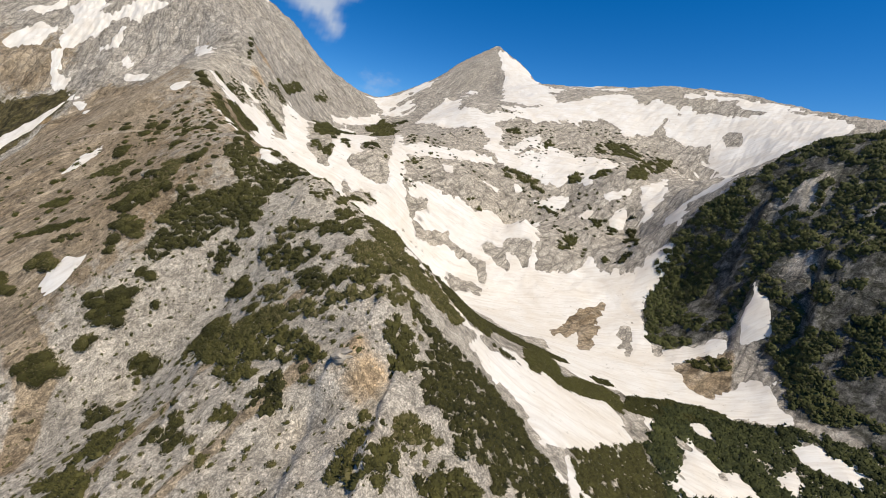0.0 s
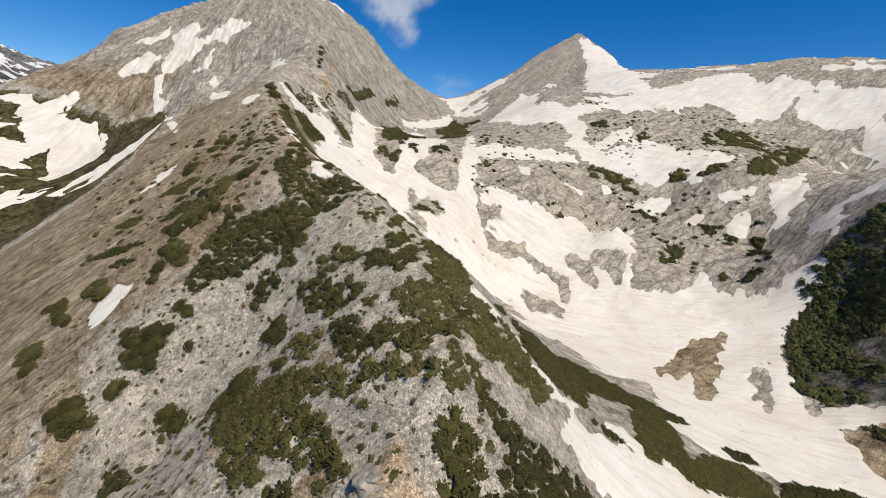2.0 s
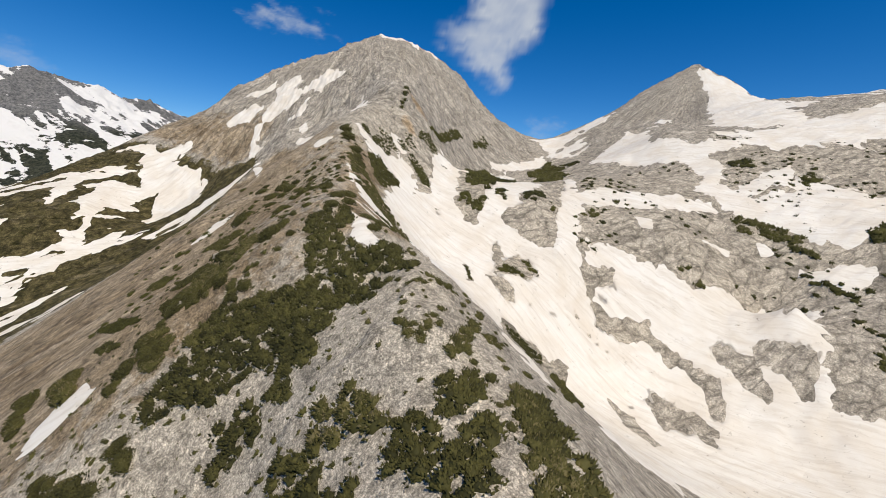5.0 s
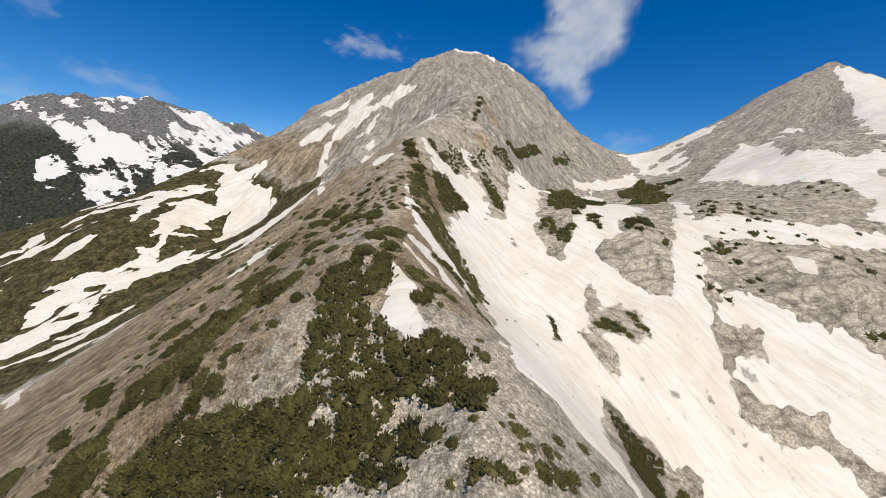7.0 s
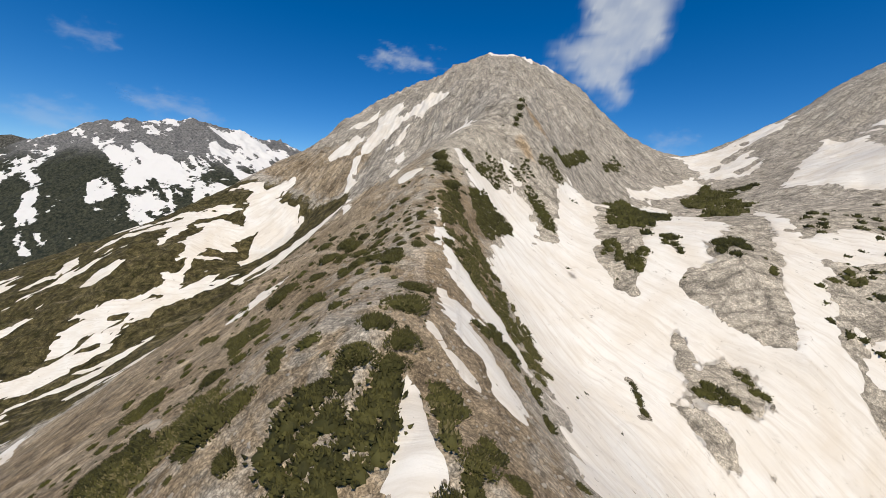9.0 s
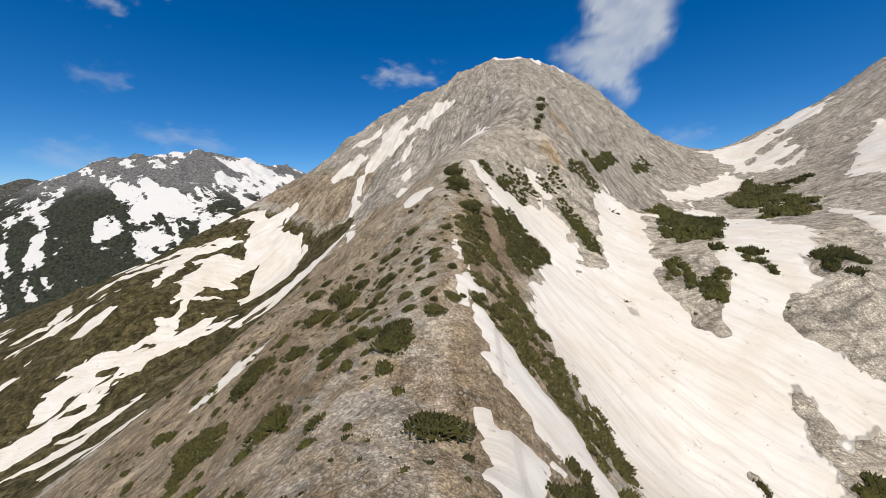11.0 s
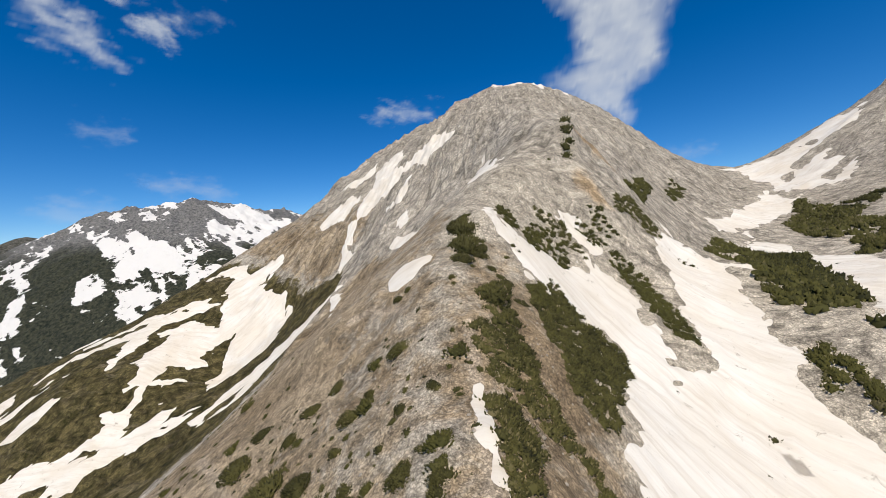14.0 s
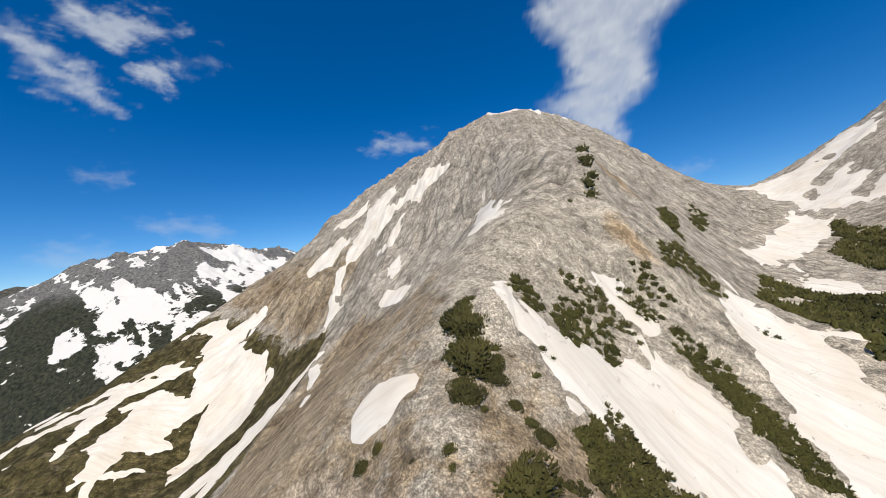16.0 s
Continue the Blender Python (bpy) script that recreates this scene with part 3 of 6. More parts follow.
outline(PINES, "rock_mat", (-99.1, 209.2), (-96.8, 213.4), (-92.4, 213.1), (-89.8, 209.2), (-85.2, 213.1), (-79.4, 210.7), (-79.3, 205.6), (-78.4, 202.3), (-84.6, 200.8), (-92.1, 199.5), (-99.6, 199.1), (-96.8, 203.0), (-94.4, 205.4))
outline(PINES, "rock_olive", (-74.6, 206.4), (-71.6, 208.1), (-65.3, 207.2), (-64.5, 205.5), (-72.8, 202.6))
outline(PINES, "rim7_a", (-71.5, 218.2), (-68.2, 217.0), (-66.5, 217.1), (-67.4, 215.0), (-70.4, 213.8))
outline(PINES, "rim7_b", (-65.3, 209.7), (-64.2, 218.1), (-61.3, 212.8), (-60.6, 213.0), (-64.0, 206.0))
outline(PINES, "left_strip_a", (-171.4, 210.9), (-176.7, 219.0), (-158.5, 220.1), (-167.4, 229.7), (-164.7, 237.4), (-146.1, 227.5), (-149.3, 221.5), (-145.3, 213.6), (-153.1, 210.5), (-165.3, 203.4), (-174.7, 200.6), (-179.6, 205.3))
outline(PINES, "left_strip_b", (-139.8, 203.5), (-141.9, 206.8), (-136.0, 211.5), (-140.2, 216.4), (-134.6, 216.7), (-132.5, 212.1), (-133.9, 207.9), (-133.6, 204.3), (-133.8, 199.9), (-137.7, 200.4))
outline(PINES, "left_strip_c", (-172.7, 190.3), (-161.3, 192.0), (-167.8, 198.1), (-157.7, 194.3), (-155.1, 188.7))
outline(PINES, "left_strip_d", (-150.6, 183.3), (-157.7, 185.5), (-155.1, 188.7), (-149.3, 192.0), (-144.5, 188.8), (-143.8, 186.0))
outline(PINES, "left_strip_e", (-218, 202), (-234, 209), (-213, 210), (-179, 199), (-192, 198))
outline(PINES, "left_strip_f", (-195, 189), (-201, 194), (-181, 193), (-180, 189))
outline(PINES, "pod_b", (-119.2, 247.3), (-114.0, 248.5), (-104.4, 239.5), (-105.4, 236.3), (-112.2, 240.4))
outline(PINES, "pod_c", (-103.1, 234.6), (-101.4, 237.8), (-99.1, 235.8), (-96.1, 237.1), (-95.7, 233.2), (-98.6, 233.0))
outline(PINES, "pod", (-118.4, 247.0), (-117.3, 249.1), (-113.3, 247.7), (-111.5, 249.6), (-107.5, 246.0), (-108.6, 242.3), (-105.0, 237.0), (-105.7, 236.4), (-110.7, 240.7), (-116.1, 244.6))
outline(PINES, "pod_d", (-104.5, 240.3), (-105.0, 243.0), (-102.8, 245.7), (-100.6, 242.4), (-101.5, 240.1), (-103.1, 238.9))
outline(PINES, "pod_e", (-103.1, 235.7), (-102.3, 238.3), (-100.3, 238.1), (-99.5, 236.9), (-101.9, 233.7))
outline(PINES, "left_strip_g", (-141.8, 219.9), (-147.9, 223.0), (-140.2, 224.5), (-138.7, 223.2), (-138.5, 221.1))
outline(PINES, "left_strip_h", (-185.2, 212.9), (-191.3, 217.2), (-184.3, 222.2), (-160.4, 222.2), (-160.8, 228.6), (-154.3, 225.7), (-155.1, 222.5), (-154.3, 219.2), (-155.9, 215.8), (-155.6, 215.0))
outline(PINES, "left_strip_i", (-237, 234), (-260, 243), (-244, 246), (-227, 240), (-228, 234))
outline(PINES, "left_strip_j", (-141.6, 233.2), (-154.9, 241.2), (-152.8, 243.7), (-139.3, 236.4), (-138.8, 233.2))
outline(PINES, "left_strip_k", (-243, 266), (-237, 272), (-213, 272), (-207, 267), (-216, 263), (-210, 255))
outline(PINES, "slope_top", (-140, 200), (-120, 203), (-114, 208), (-106, 205), (-97, 198), (-91, 192), (-95, 186), (-103, 187), (-108, 184), (-112, 179), (-122, 176), (-128, 171), (-134, 175), (-136, 184), (-133, 189))
outline(PINES, "slope_olive", (-112, 208), (-101, 211), (-98, 218), (-88, 226), (-83, 225), (-90, 214), (-89, 200), (-88, 190), (-92, 186), (-85, 180), (-91, 178), (-97, 184), (-97, 190), (-101, 198))
outline(PINES, "dome_a", (-108, 177), (-101, 181), (-94, 179), (-92, 174), (-95, 169), (-101, 168))
outline(PINES, "dome_b", (-77.9, 177.6), (-69.7, 178.1), (-60.0, 174.9), (-56.5, 169.7), (-62.4, 168.4), (-70.7, 170.9))
outline(PINES, "dome_c", (-79.0, 169.2), (-70.8, 169.3), (-62.2, 161.2), (-59.5, 153.4), (-69.3, 156.0), (-75.9, 163.0))
outline(PINES, "dome_d", (-62.1, 164.4), (-54.9, 162.7), (-48.8, 155.3), (-49.6, 150.5), (-53.5, 148.8), (-58.8, 148.0), (-60.8, 155.6))
outline(PINES, "dome_e", (-55.4, 171.3), (-52.3, 174.9), (-47.2, 172.4), (-44.6, 162.8), (-49.8, 163.1))
outline(PINES, "dome_f", (-44.8, 169.7), (-40.0, 176.6), (-36.0, 182.2), (-34.0, 165.2), (-36.2, 157.2), (-40.5, 159.3))
outline(PINES, "dome_g", (-35.8, 151.7), (-31.4, 153.8), (-26.9, 153.4), (-22.4, 149.2), (-21.3, 141.4), (-24.1, 137.8), (-27.6, 137.3), (-31.0, 138.1), (-35.3, 146.6))
outline(PINES, "dome_h", (-35.4, 183.3), (-33.2, 196.4), (-25.5, 187.2), (-25.5, 171.2), (-30.1, 172.7))
outline(PINES, "dome_i", (-30.1, 162.6), (-26.4, 163.7), (-22.2, 158.5), (-22.1, 154.2), (-25.1, 154.9))
outline(PINES, "dome_j", (-24.5, 170.1), (-22.6, 180.7), (-16.4, 174.1), (-15.7, 160.7), (-19.3, 159.0), (-23.0, 163.8))
outline(PINES, "dome_k", (-19.3, 147.3), (-16.6, 151.8), (-12.9, 149.1), (-9.9, 146.6), (-11.3, 142.0), (-15.0, 141.3), (-18.1, 142.8))
outline(PINES, "dome_l", (-52.0, 200.7), (-56.5, 226.5), (-47.4, 190.4), (-51.1, 186.2))
outline(PINES, "dome_m", (-49.9, 180.7), (-43.5, 187.7), (-40.1, 182.9), (-42.6, 173.6), (-48.2, 176.3))
outline(PINES, "dome_n", (-62.7, 189.0), (-57.4, 191.5), (-56.1, 186.0), (-61.3, 185.9))
outline(PINES, "dome_o", (-46.1, 148.0), (-41.0, 148.2), (-39.1, 143.9), (-42.6, 143.8))
outline(PINES, "foot_a", (-70.3, 146.9), (-62.4, 144.6), (-53.3, 139.2), (-51.2, 134.5), (-52.9, 131.7), (-61.5, 135.2))
outline(PINES, "foot_b", (-53.5, 143.2), (-48.1, 143.2), (-43.1, 137.5), (-38.3, 133.2), (-36.3, 126.5), (-41.7, 125.4), (-48.3, 127.7), (-49.2, 132.4), (-47.4, 135.3))
outline(PINES, "foot_c", (-39.3, 135.3), (-34.4, 135.7), (-26.8, 135.0), (-22.6, 136.8), (-17.2, 139.6), (-14.4, 137.0), (-13.7, 133.0), (-17.4, 128.9), (-21.2, 127.2), (-26.0, 125.8), (-32.2, 127.5), (-36.9, 130.1))
outline(PINES, "foot_d", (-72.5, 135.2), (-58.1, 129.7), (-47.1, 126.0), (-40.2, 122.6), (-36.5, 118.1), (-69.3, 124.6), (-72.8, 131.8))
outline(PINES, "foot_e", (-34.7, 125.6), (-26.5, 124.1), (-20.2, 123.8), (-16.6, 121.1), (-15.9, 118.7), (-36.5, 118.1), (-34.6, 120.8))
outline(PINES, "foot_f", (-15.6, 125.1), (-12.9, 127.7), (-10.3, 121.7), (-9.5, 119.5), (-13.1, 116.3))
outline(PINES, "foot_g", (-12.0, 128.7), (-9.5, 127.8), (-4.5, 125.2), (-4.0, 124.6), (-6.8, 122.0))
outline(PINES, "strip3_a", (-13.7, 140.8), (-7.9, 147.7), (-3.9, 149.6), (1.6, 146.2), (-3.7, 135.2), (-8.3, 135.4), (-11.9, 136.0))
outline(PINES, "strip3_b", (-10.5, 154.5), (-6.4, 161.2), (-3.2, 157.6), (-6.7, 151.1))
outline(PINES, "strip3_c", (1.5, 144.4), (7.7, 153.0), (14.4, 149.8), (12.0, 143.7), (2.2, 132.5), (0.0, 136.5))
outline(PINES, "strip3_d", (-6, 183), (3, 177), (29, 227), (57, 238), (82, 236), (103, 234), (84, 218), (47, 199), (21, 177), (9, 168), (1, 167), (-7, 165))
outline(PINES, "strip3_e", (2.7, 166.7), (10.7, 176.9), (12.9, 168.4), (8.1, 157.3), (3.5, 156.4))
outline(PINES, "strip3_f", (12.3, 164.3), (26.4, 182.1), (32.9, 174.3), (25.9, 161.7), (17.6, 159.1))
outline(PINES, "clump_a", (-176, 205), (-164, 210), (-147, 210), (-142, 206), (-154, 200), (-165, 198))
outline(PINES, "clump_b", (-170, 193), (-155, 192), (-148, 189), (-142, 181), (-148, 180), (-155, 184))
outline(PINES, "clump_c", (-157, 174), (-158, 182), (-156, 185), (-153, 182), (-151, 174))
outline(PINES, "clump_d", (-138, 203), (-133, 207), (-128, 205), (-132, 199))
outline(PINES, "clump_e", (-146, 151), (-149, 157), (-143, 158), (-130, 161), (-126, 159), (-128, 154), (-128, 150), (-124, 149), (-135, 146), (-142, 148))
outline(PINES, "clump_f", (-139, 167), (-129, 168), (-124, 164), (-130, 161))
outline(PINES, "clump_g", (-125, 156), (-119, 158), (-116, 154), (-121, 153))
outline(PINES, "clump_h", (-140, 139), (-138, 143), (-132, 143), (-129, 140), (-136, 138))
outline(PINES, "clump_i", (-161, 132), (-155, 136), (-145, 136), (-136, 132), (-144, 128), (-154, 128))
outline(PINES, "clump_j", (-220, 177), (-208, 177), (-186, 164), (-195, 164))
outline(PINES, "clump_k", (-197, 177), (-196, 184), (-183, 182), (-181, 173))
outline(PINES, "clump_l", (-204, 154), (-205, 160), (-191, 156), (-185, 147), (-175, 139))
outline(PINES, "clump_m", (-91.6, 135.0), (-93.3, 144.6), (-86.5, 146.3), (-79.1, 140.4), (-77.5, 131.1), (-84.5, 130.5))
outline(PINES, "clump_n", (-90.7, 158.3), (-87.5, 162.7), (-78.6, 159.4), (-74.4, 151.0), (-78.1, 148.3))
outline(PINES, "clump_o", (-72.0, 137.7), (-71.8, 142.9), (-62.1, 134.9), (-62.5, 131.4))
outline(PINES, "clump_p", (-118, 137), (-115, 140), (-106, 140), (-105, 137), (-114, 136))
outline(PINES, "low_a", (-82.0, 144.3), (-65.0, 124.4), (-51.3, 111.5), (-51.4, 104.2), (-50.7, 99.5), (-63.7, 107.8), (-75.2, 117.9), (-91.3, 138.6))
outline(PINES, "low_b", (-67.7, 133.8), (-49.6, 120.2), (-37.6, 110.3), (-26.5, 99.0), (-35.7, 102.7), (-45.4, 106.2), (-54.6, 111.0), (-65.7, 123.7))
outline(PINES, "low_c", (-45.1, 91.1), (-48.9, 97.4), (-43.7, 102.2), (-38.3, 95.0), (-38.5, 90.0))
outline(PINES, "low_d", (-13.6, 110.0), (-9.6, 113.5), (-5.1, 109.1), (-0.8, 103.1), (-5.2, 97.2), (-9.8, 96.6), (-11.1, 102.5))
outline(PINES, "low_e", (-17.1, 65.3), (-18.9, 73.2), (-15.9, 76.5), (-15.5, 86.5), (-12.8, 88.1), (-11.8, 76.4), (-13.8, 68.3))
outline(PINES, "low_f", (-14.0, 64.6), (-12.4, 72.6), (-6.4, 75.7), (-4.2, 69.2), (-8.3, 65.2))
outline(PINES, "low_g", (-7.4, 82.7), (-3.7, 86.5), (2.1, 83.0), (6.1, 80.9), (-0.0, 78.6), (-5.5, 78.7))
outline(PINES, "low_h", (0.4, 70.8), (6.9, 77.2), (11.3, 75.5), (15.4, 72.1), (3.4, 66.6))
outline(PINES, "strip0_a", (-6.7, 120.9), (-0.3, 121.1), (8.5, 123.0), (18.4, 127.5), (28.6, 129.2), (34.0, 120.6), (36.0, 102.9), (43.6, 95.3), (43.1, 88.5), (19.9, 74.5), (17.8, 82.7), (9.8, 80.0), (8.3, 87.4), (4.9, 89.8), (-0.1, 91.9), (-0.8, 103.1), (0.4, 111.3), (-5.0, 115.2))
outline(PINES, "strip0_c", (-37, 193), (-13, 160), (-2, 160), (6, 154), (14, 150), (9, 134), (1, 138), (-8, 131), (-18, 140), (-25, 155))
outline(PINES, "low_i", (-123, 121), (-120, 127), (-111, 120), (-115, 116))
outline(PINES, "low_j", (-117, 138), (-115, 141), (-109, 136), (-111, 133))
outline(PINES, "low_k", (-77.0, 91.8), (-76.0, 97.1), (-71.3, 92.9), (-73.1, 88.9))
outline(PINES, "low_l", (-70.1, 91.1), (-74.8, 102.8), (-70.8, 99.5), (-62.8, 87.4), (-64.7, 85.7))
outline(PINES, "low_m", (-111, 94), (-105, 97), (-91, 89), (-85, 81), (-100, 87))
outline(PINES, "low_n", (-106, 103), (-109, 112), (-96, 106), (-89, 95), (-99, 97))
outline(PINES, "low_o", (-58.6, 93.1), (-56.7, 98.2), (-50.0, 91.7))
outline(PINES, "rim_a", (-217.6, 395.2), (-215.9, 409.0), (-208.2, 406.9), (-202.5, 408.0), (-196.0, 411.9), (-192.5, 407.4), (-191.8, 390.8), (-187.4, 383.5), (-186.6, 369.7), (-190.6, 368.5), (-197.6, 372.9), (-204.3, 382.3), (-210.4, 386.3))
outline(PINES, "rim_b", (-210.3, 363.8), (-210.8, 375.0), (-205.9, 368.7), (-199.2, 366.2), (-197.6, 359.1), (-201.4, 358.6), (-206.8, 358.6))
outline(PINES, "wall_a", (-244.6, 424.3), (-241.8, 427.0), (-235.3, 422.9), (-233.5, 413.3), (-238.8, 415.2))
outline(PINES, "wall_b", (-235.8, 424.1), (-234.5, 436.0), (-230.8, 442.6), (-226.2, 440.7), (-228.1, 432.7), (-226.5, 414.7), (-230.6, 418.6))
outline(PINES, "wall_c", (-239.2, 440.7), (-235.2, 448.0), (-230.2, 451.8), (-222.7, 450.7), (-219.4, 447.5), (-224.2, 444.3), (-230.1, 445.4), (-235.8, 439.8))
outline(PINES, "wall_d", (-227.5, 435.2), (-225.0, 441.6), (-222.0, 436.6), (-221.9, 429.2), (-225.1, 431.2))
outline(PINES, "wall_e", (-228.4, 461.9), (-223.4, 463.1), (-216.0, 461.9), (-220.8, 455.5), (-227.0, 457.0))
outline(PINES, "wall_f", (-227.3, 470.4), (-221.6, 474.9), (-214.8, 472.3), (-217.2, 466.4), (-222.3, 466.5))
outline(PINES, "wall_g", (-221, 493), (-217, 509), (-208, 507), (-204, 502), (-206, 495), (-212, 495), (-218, 485))
outline(PINES, "wall_h", (-214.6, 461.7), (-209.7, 465.4), (-201.1, 465.5), (-196.2, 458.7), (-189.0, 453.1), (-184.0, 446.0), (-181.3, 440.1), (-186.3, 438.7), (-191.3, 441.6), (-196.0, 443.4), (-199.1, 449.7), (-207.9, 457.0))
outline(PINES, "wall_i", (-257, 672), (-249, 685), (-219, 522), (-222, 515))
outline(PINES, "wall_j", (-254, 793), (-243, 818), (-234, 708), (-243, 720))
outline(PINES, "wall_k", (-197, 498), (-193, 503), (-190, 500), (-195, 499))
outline(PINES, "streak", (-262, 530), (-252, 505), (-243, 484), (-237, 482), (-243, 500), (-252, 524))
outline(PINES, "streak_foot", (-246, 475), (-239, 469), (-238, 469), (-244, 472))
outline(PINES, "rim_c", (-240.9, 386.4), (-242.8, 393.2), (-238.6, 396.4), (-235.5, 393.6), (-231.7, 395.3), (-228.6, 390.4), (-229.6, 386.0), (-234.6, 385.7), (-237.8, 384.4))
outline(PINES, "rim_d", (-247.8, 398.8), (-243.8, 404.7), (-241.5, 401.1), (-244.8, 396.0))
outline(PINES, "rim_e", (-231.8, 377.7), (-232.3, 382.5), (-230.8, 385.0), (-229.1, 381.6), (-229.4, 377.2))
outline(PINES, "rim_f", (-217.4, 370.3), (-218.8, 373.5), (-218.0, 376.9), (-215.4, 378.2), (-213.7, 375.6), (-216.7, 369.8))
outline(PINES, "rim_g", (-218.9, 396.0), (-217.4, 401.6), (-212.3, 403.1), (-207.8, 405.8), (-204.6, 405.9), (-209.1, 391.2), (-212.9, 390.6), (-216.4, 390.7))
outline(PINES, "rim_h", (-213.1, 378.4), (-214.5, 383.6), (-212.5, 389.5), (-209.6, 390.0))
outline(PINES, "rim_i", (-235.2, 395.5), (-230.4, 396.3), (-226.6, 398.2), (-222.4, 398.7), (-223.4, 396.0), (-229.0, 395.8))
outline(PINES, "rim_j", (-231.3, 403.2), (-227.7, 406.1), (-224.2, 405.9), (-225.1, 402.6))
outline(PINES, "rim_k", (-183.0, 337.8), (-184.2, 349.0), (-178.5, 340.3), (-176.4, 345.4), (-174.9, 347.1), (-174.7, 339.0), (-176.2, 333.5), (-178.1, 331.2))
outline(PINES, "rim_l", (-180.8, 328.3), (-177.3, 329.7), (-173.4, 328.0), (-172.4, 333.9), (-169.9, 330.4), (-166.9, 329.3), (-163.6, 334.1), (-164.0, 325.8), (-168.0, 324.0), (-171.2, 323.7), (-173.8, 321.7), (-177.8, 323.5))
outline(PINES, "rim_m", (-171.7, 316.6), (-170.2, 320.1), (-168.7, 323.7), (-165.6, 324.0), (-164.5, 321.2), (-166.6, 311.6), (-169.3, 311.2))
outline(PINES, "rim_n", (-198.3, 346.2), (-194.7, 348.0), (-186.3, 343.5), (-183.0, 333.8), (-189.4, 337.9))
outline(PINES, "rim_o", (-168.5, 343.8), (-166.2, 345.8), (-163.3, 341.8), (-164.1, 338.6))
outline(PINES, "spur_a", (-194, 643), (-146, 643), (-137, 515), (-131, 467), (-134, 466), (-142, 484), (-145, 473), (-151, 488), (-159, 493), (-166, 482), (-161, 503), (-187, 616))
outline(PINES, "spur_b", (-152, 455), (-147, 456), (-147, 442), (-150, 438), (-153, 445))
outline(PINES, "spur_c", (-144, 453), (-138, 448), (-132, 442), (-130, 434), (-125, 432), (-127, 434), (-133, 433), (-140, 439), (-145, 439))
outline(PINES, "spur_d", (-135, 451), (-129, 457), (-128, 445), (-124, 438), (-125, 435), (-129, 436), (-133, 443))
outline(PINES, "spur_e", (-142, 685), (-146, 760), (-124, 819), (-94, 837), (-84, 829), (-98, 796), (-123, 763), (-138, 735))
outline(PINES, "spur_f", (-127, 632), (-113, 694), (-85, 715), (-94, 648), (-111, 648), (-124, 621))
outline(PINES, "spur_g", (-128, 479), (-120, 485), (-117, 475), (-119, 463), (-125, 465))
outline(PINES, "islet_a", (-202, 599), (-200, 663), (-173, 648), (-136, 482), (-146, 488), (-148, 470), (-164, 490))
outline(PINES, "islet_b", (-155, 453), (-150, 464), (-138, 446), (-128, 454), (-124, 435), (-131, 436), (-142, 440))
outline(PINES, "islet_c", (-129, 480), (-118, 479), (-109, 452), (-117, 460))
outline(PINES, "islet_d", (-101, 477), (-91, 505), (-81, 496), (-83, 463), (-93, 460))
outline(PINES, "islet_e", (-160, 760), (-146, 904), (-105, 781), (-86, 657), (-100, 621), (-140, 703))
outline(PINES, "islet_f", (-79, 459), (-69, 486), (-67, 474), (-75, 458))
outline(PINES, "islet_g", (-96, 389), (-90, 393), (-78, 394), (-74, 391), (-81, 383), (-92, 382))
outline(PINES, "islet_h", (-85, 413), (-77, 415), (-67, 406), (-69, 401), (-79, 405))
outline(PINES, "islet_i", (-116, 370), (-112, 371), (-103, 358), (-105, 355))
outline(PINES, "rim9_a", (-211, 355), (-214, 369), (-191, 360), (-178, 355), (-157, 343), (-143, 342), (-121, 309), (-120, 297), (-129, 301), (-144, 312), (-152, 310), (-164, 312), (-185, 328))
outline(PINES, "rim9_b", (-135.3, 283.0), (-139.1, 300.4), (-128.5, 296.0), (-121.2, 295.6), (-108.7, 284.7), (-104.9, 269.2), (-117.4, 284.3), (-124.5, 285.4), (-130.8, 281.6))
outline(PINES, "rim9_c", (-214, 390), (-212, 406), (-194, 411), (-186, 373), (-195, 370))
outline(PINES, "rim9_d", (-219, 455), (-210, 462), (-179, 440), (-189, 438), (-206, 451))
outline(PINES, "rim9_e", (-101.4, 264.2), (-97.5, 261.3), (-95.7, 264.6), (-95.8, 253.1))
outline(PINES, "shelf9_a", (-51, 490), (-40, 506), (-30, 500), (-37, 488), (-45, 483))
outline(PINES, "shelf_a", (244, 669), (268, 700), (319, 714), (327, 686), (351, 675), (393, 679), (378, 650), (318, 609), (284, 549), (251, 538), (285, 608), (329, 652), (290, 647), (251, 653))
outline(PINES, "shelf_b", (172, 550), (184, 569), (209, 581), (199, 552), (179, 549))
outline(PINES, "shelf_c", (205, 554), (240, 582), (241, 559), (210, 540))
outline(PINES, "shelf_d", (79, 579), (111, 576), (139, 565), (156, 536), (139, 536), (119, 550), (89, 550))
outline(PINES, "shelf_e", (126, 520), (146, 514), (162, 497), (148, 498))
outline(PINES, "shelf_f", (135, 430), (156, 458), (174, 460), (161, 433), (143, 427))
outline(PINES, "shelf_g", (193, 487), (206, 494), (212, 479), (202, 472), (192, 482))
outline(PINES, "shelf_h", (233, 468), (244, 486), (249, 480), (245, 464), (222, 406), (209, 395), (198, 398), (213, 417))
outline(PINES, "shelf_i", (188, 418), (197, 418), (194, 405), (185, 405))
outline(PINES, "shelf_j", (172, 440), (179, 438), (171, 420), (166, 423))
outline(PINES, "shelf_k", (48, 468), (66, 484), (69, 479))
outline(PINES, "shelf_l", (157, 661), (181, 680), (185, 667), (161, 649))
outline(PINES, "shelf_m", (99, 710), (122, 713), (126, 690), (99, 679))
outline(PINES, "shelf_n", (25, 470), (42, 482), (42, 473), (28, 466))
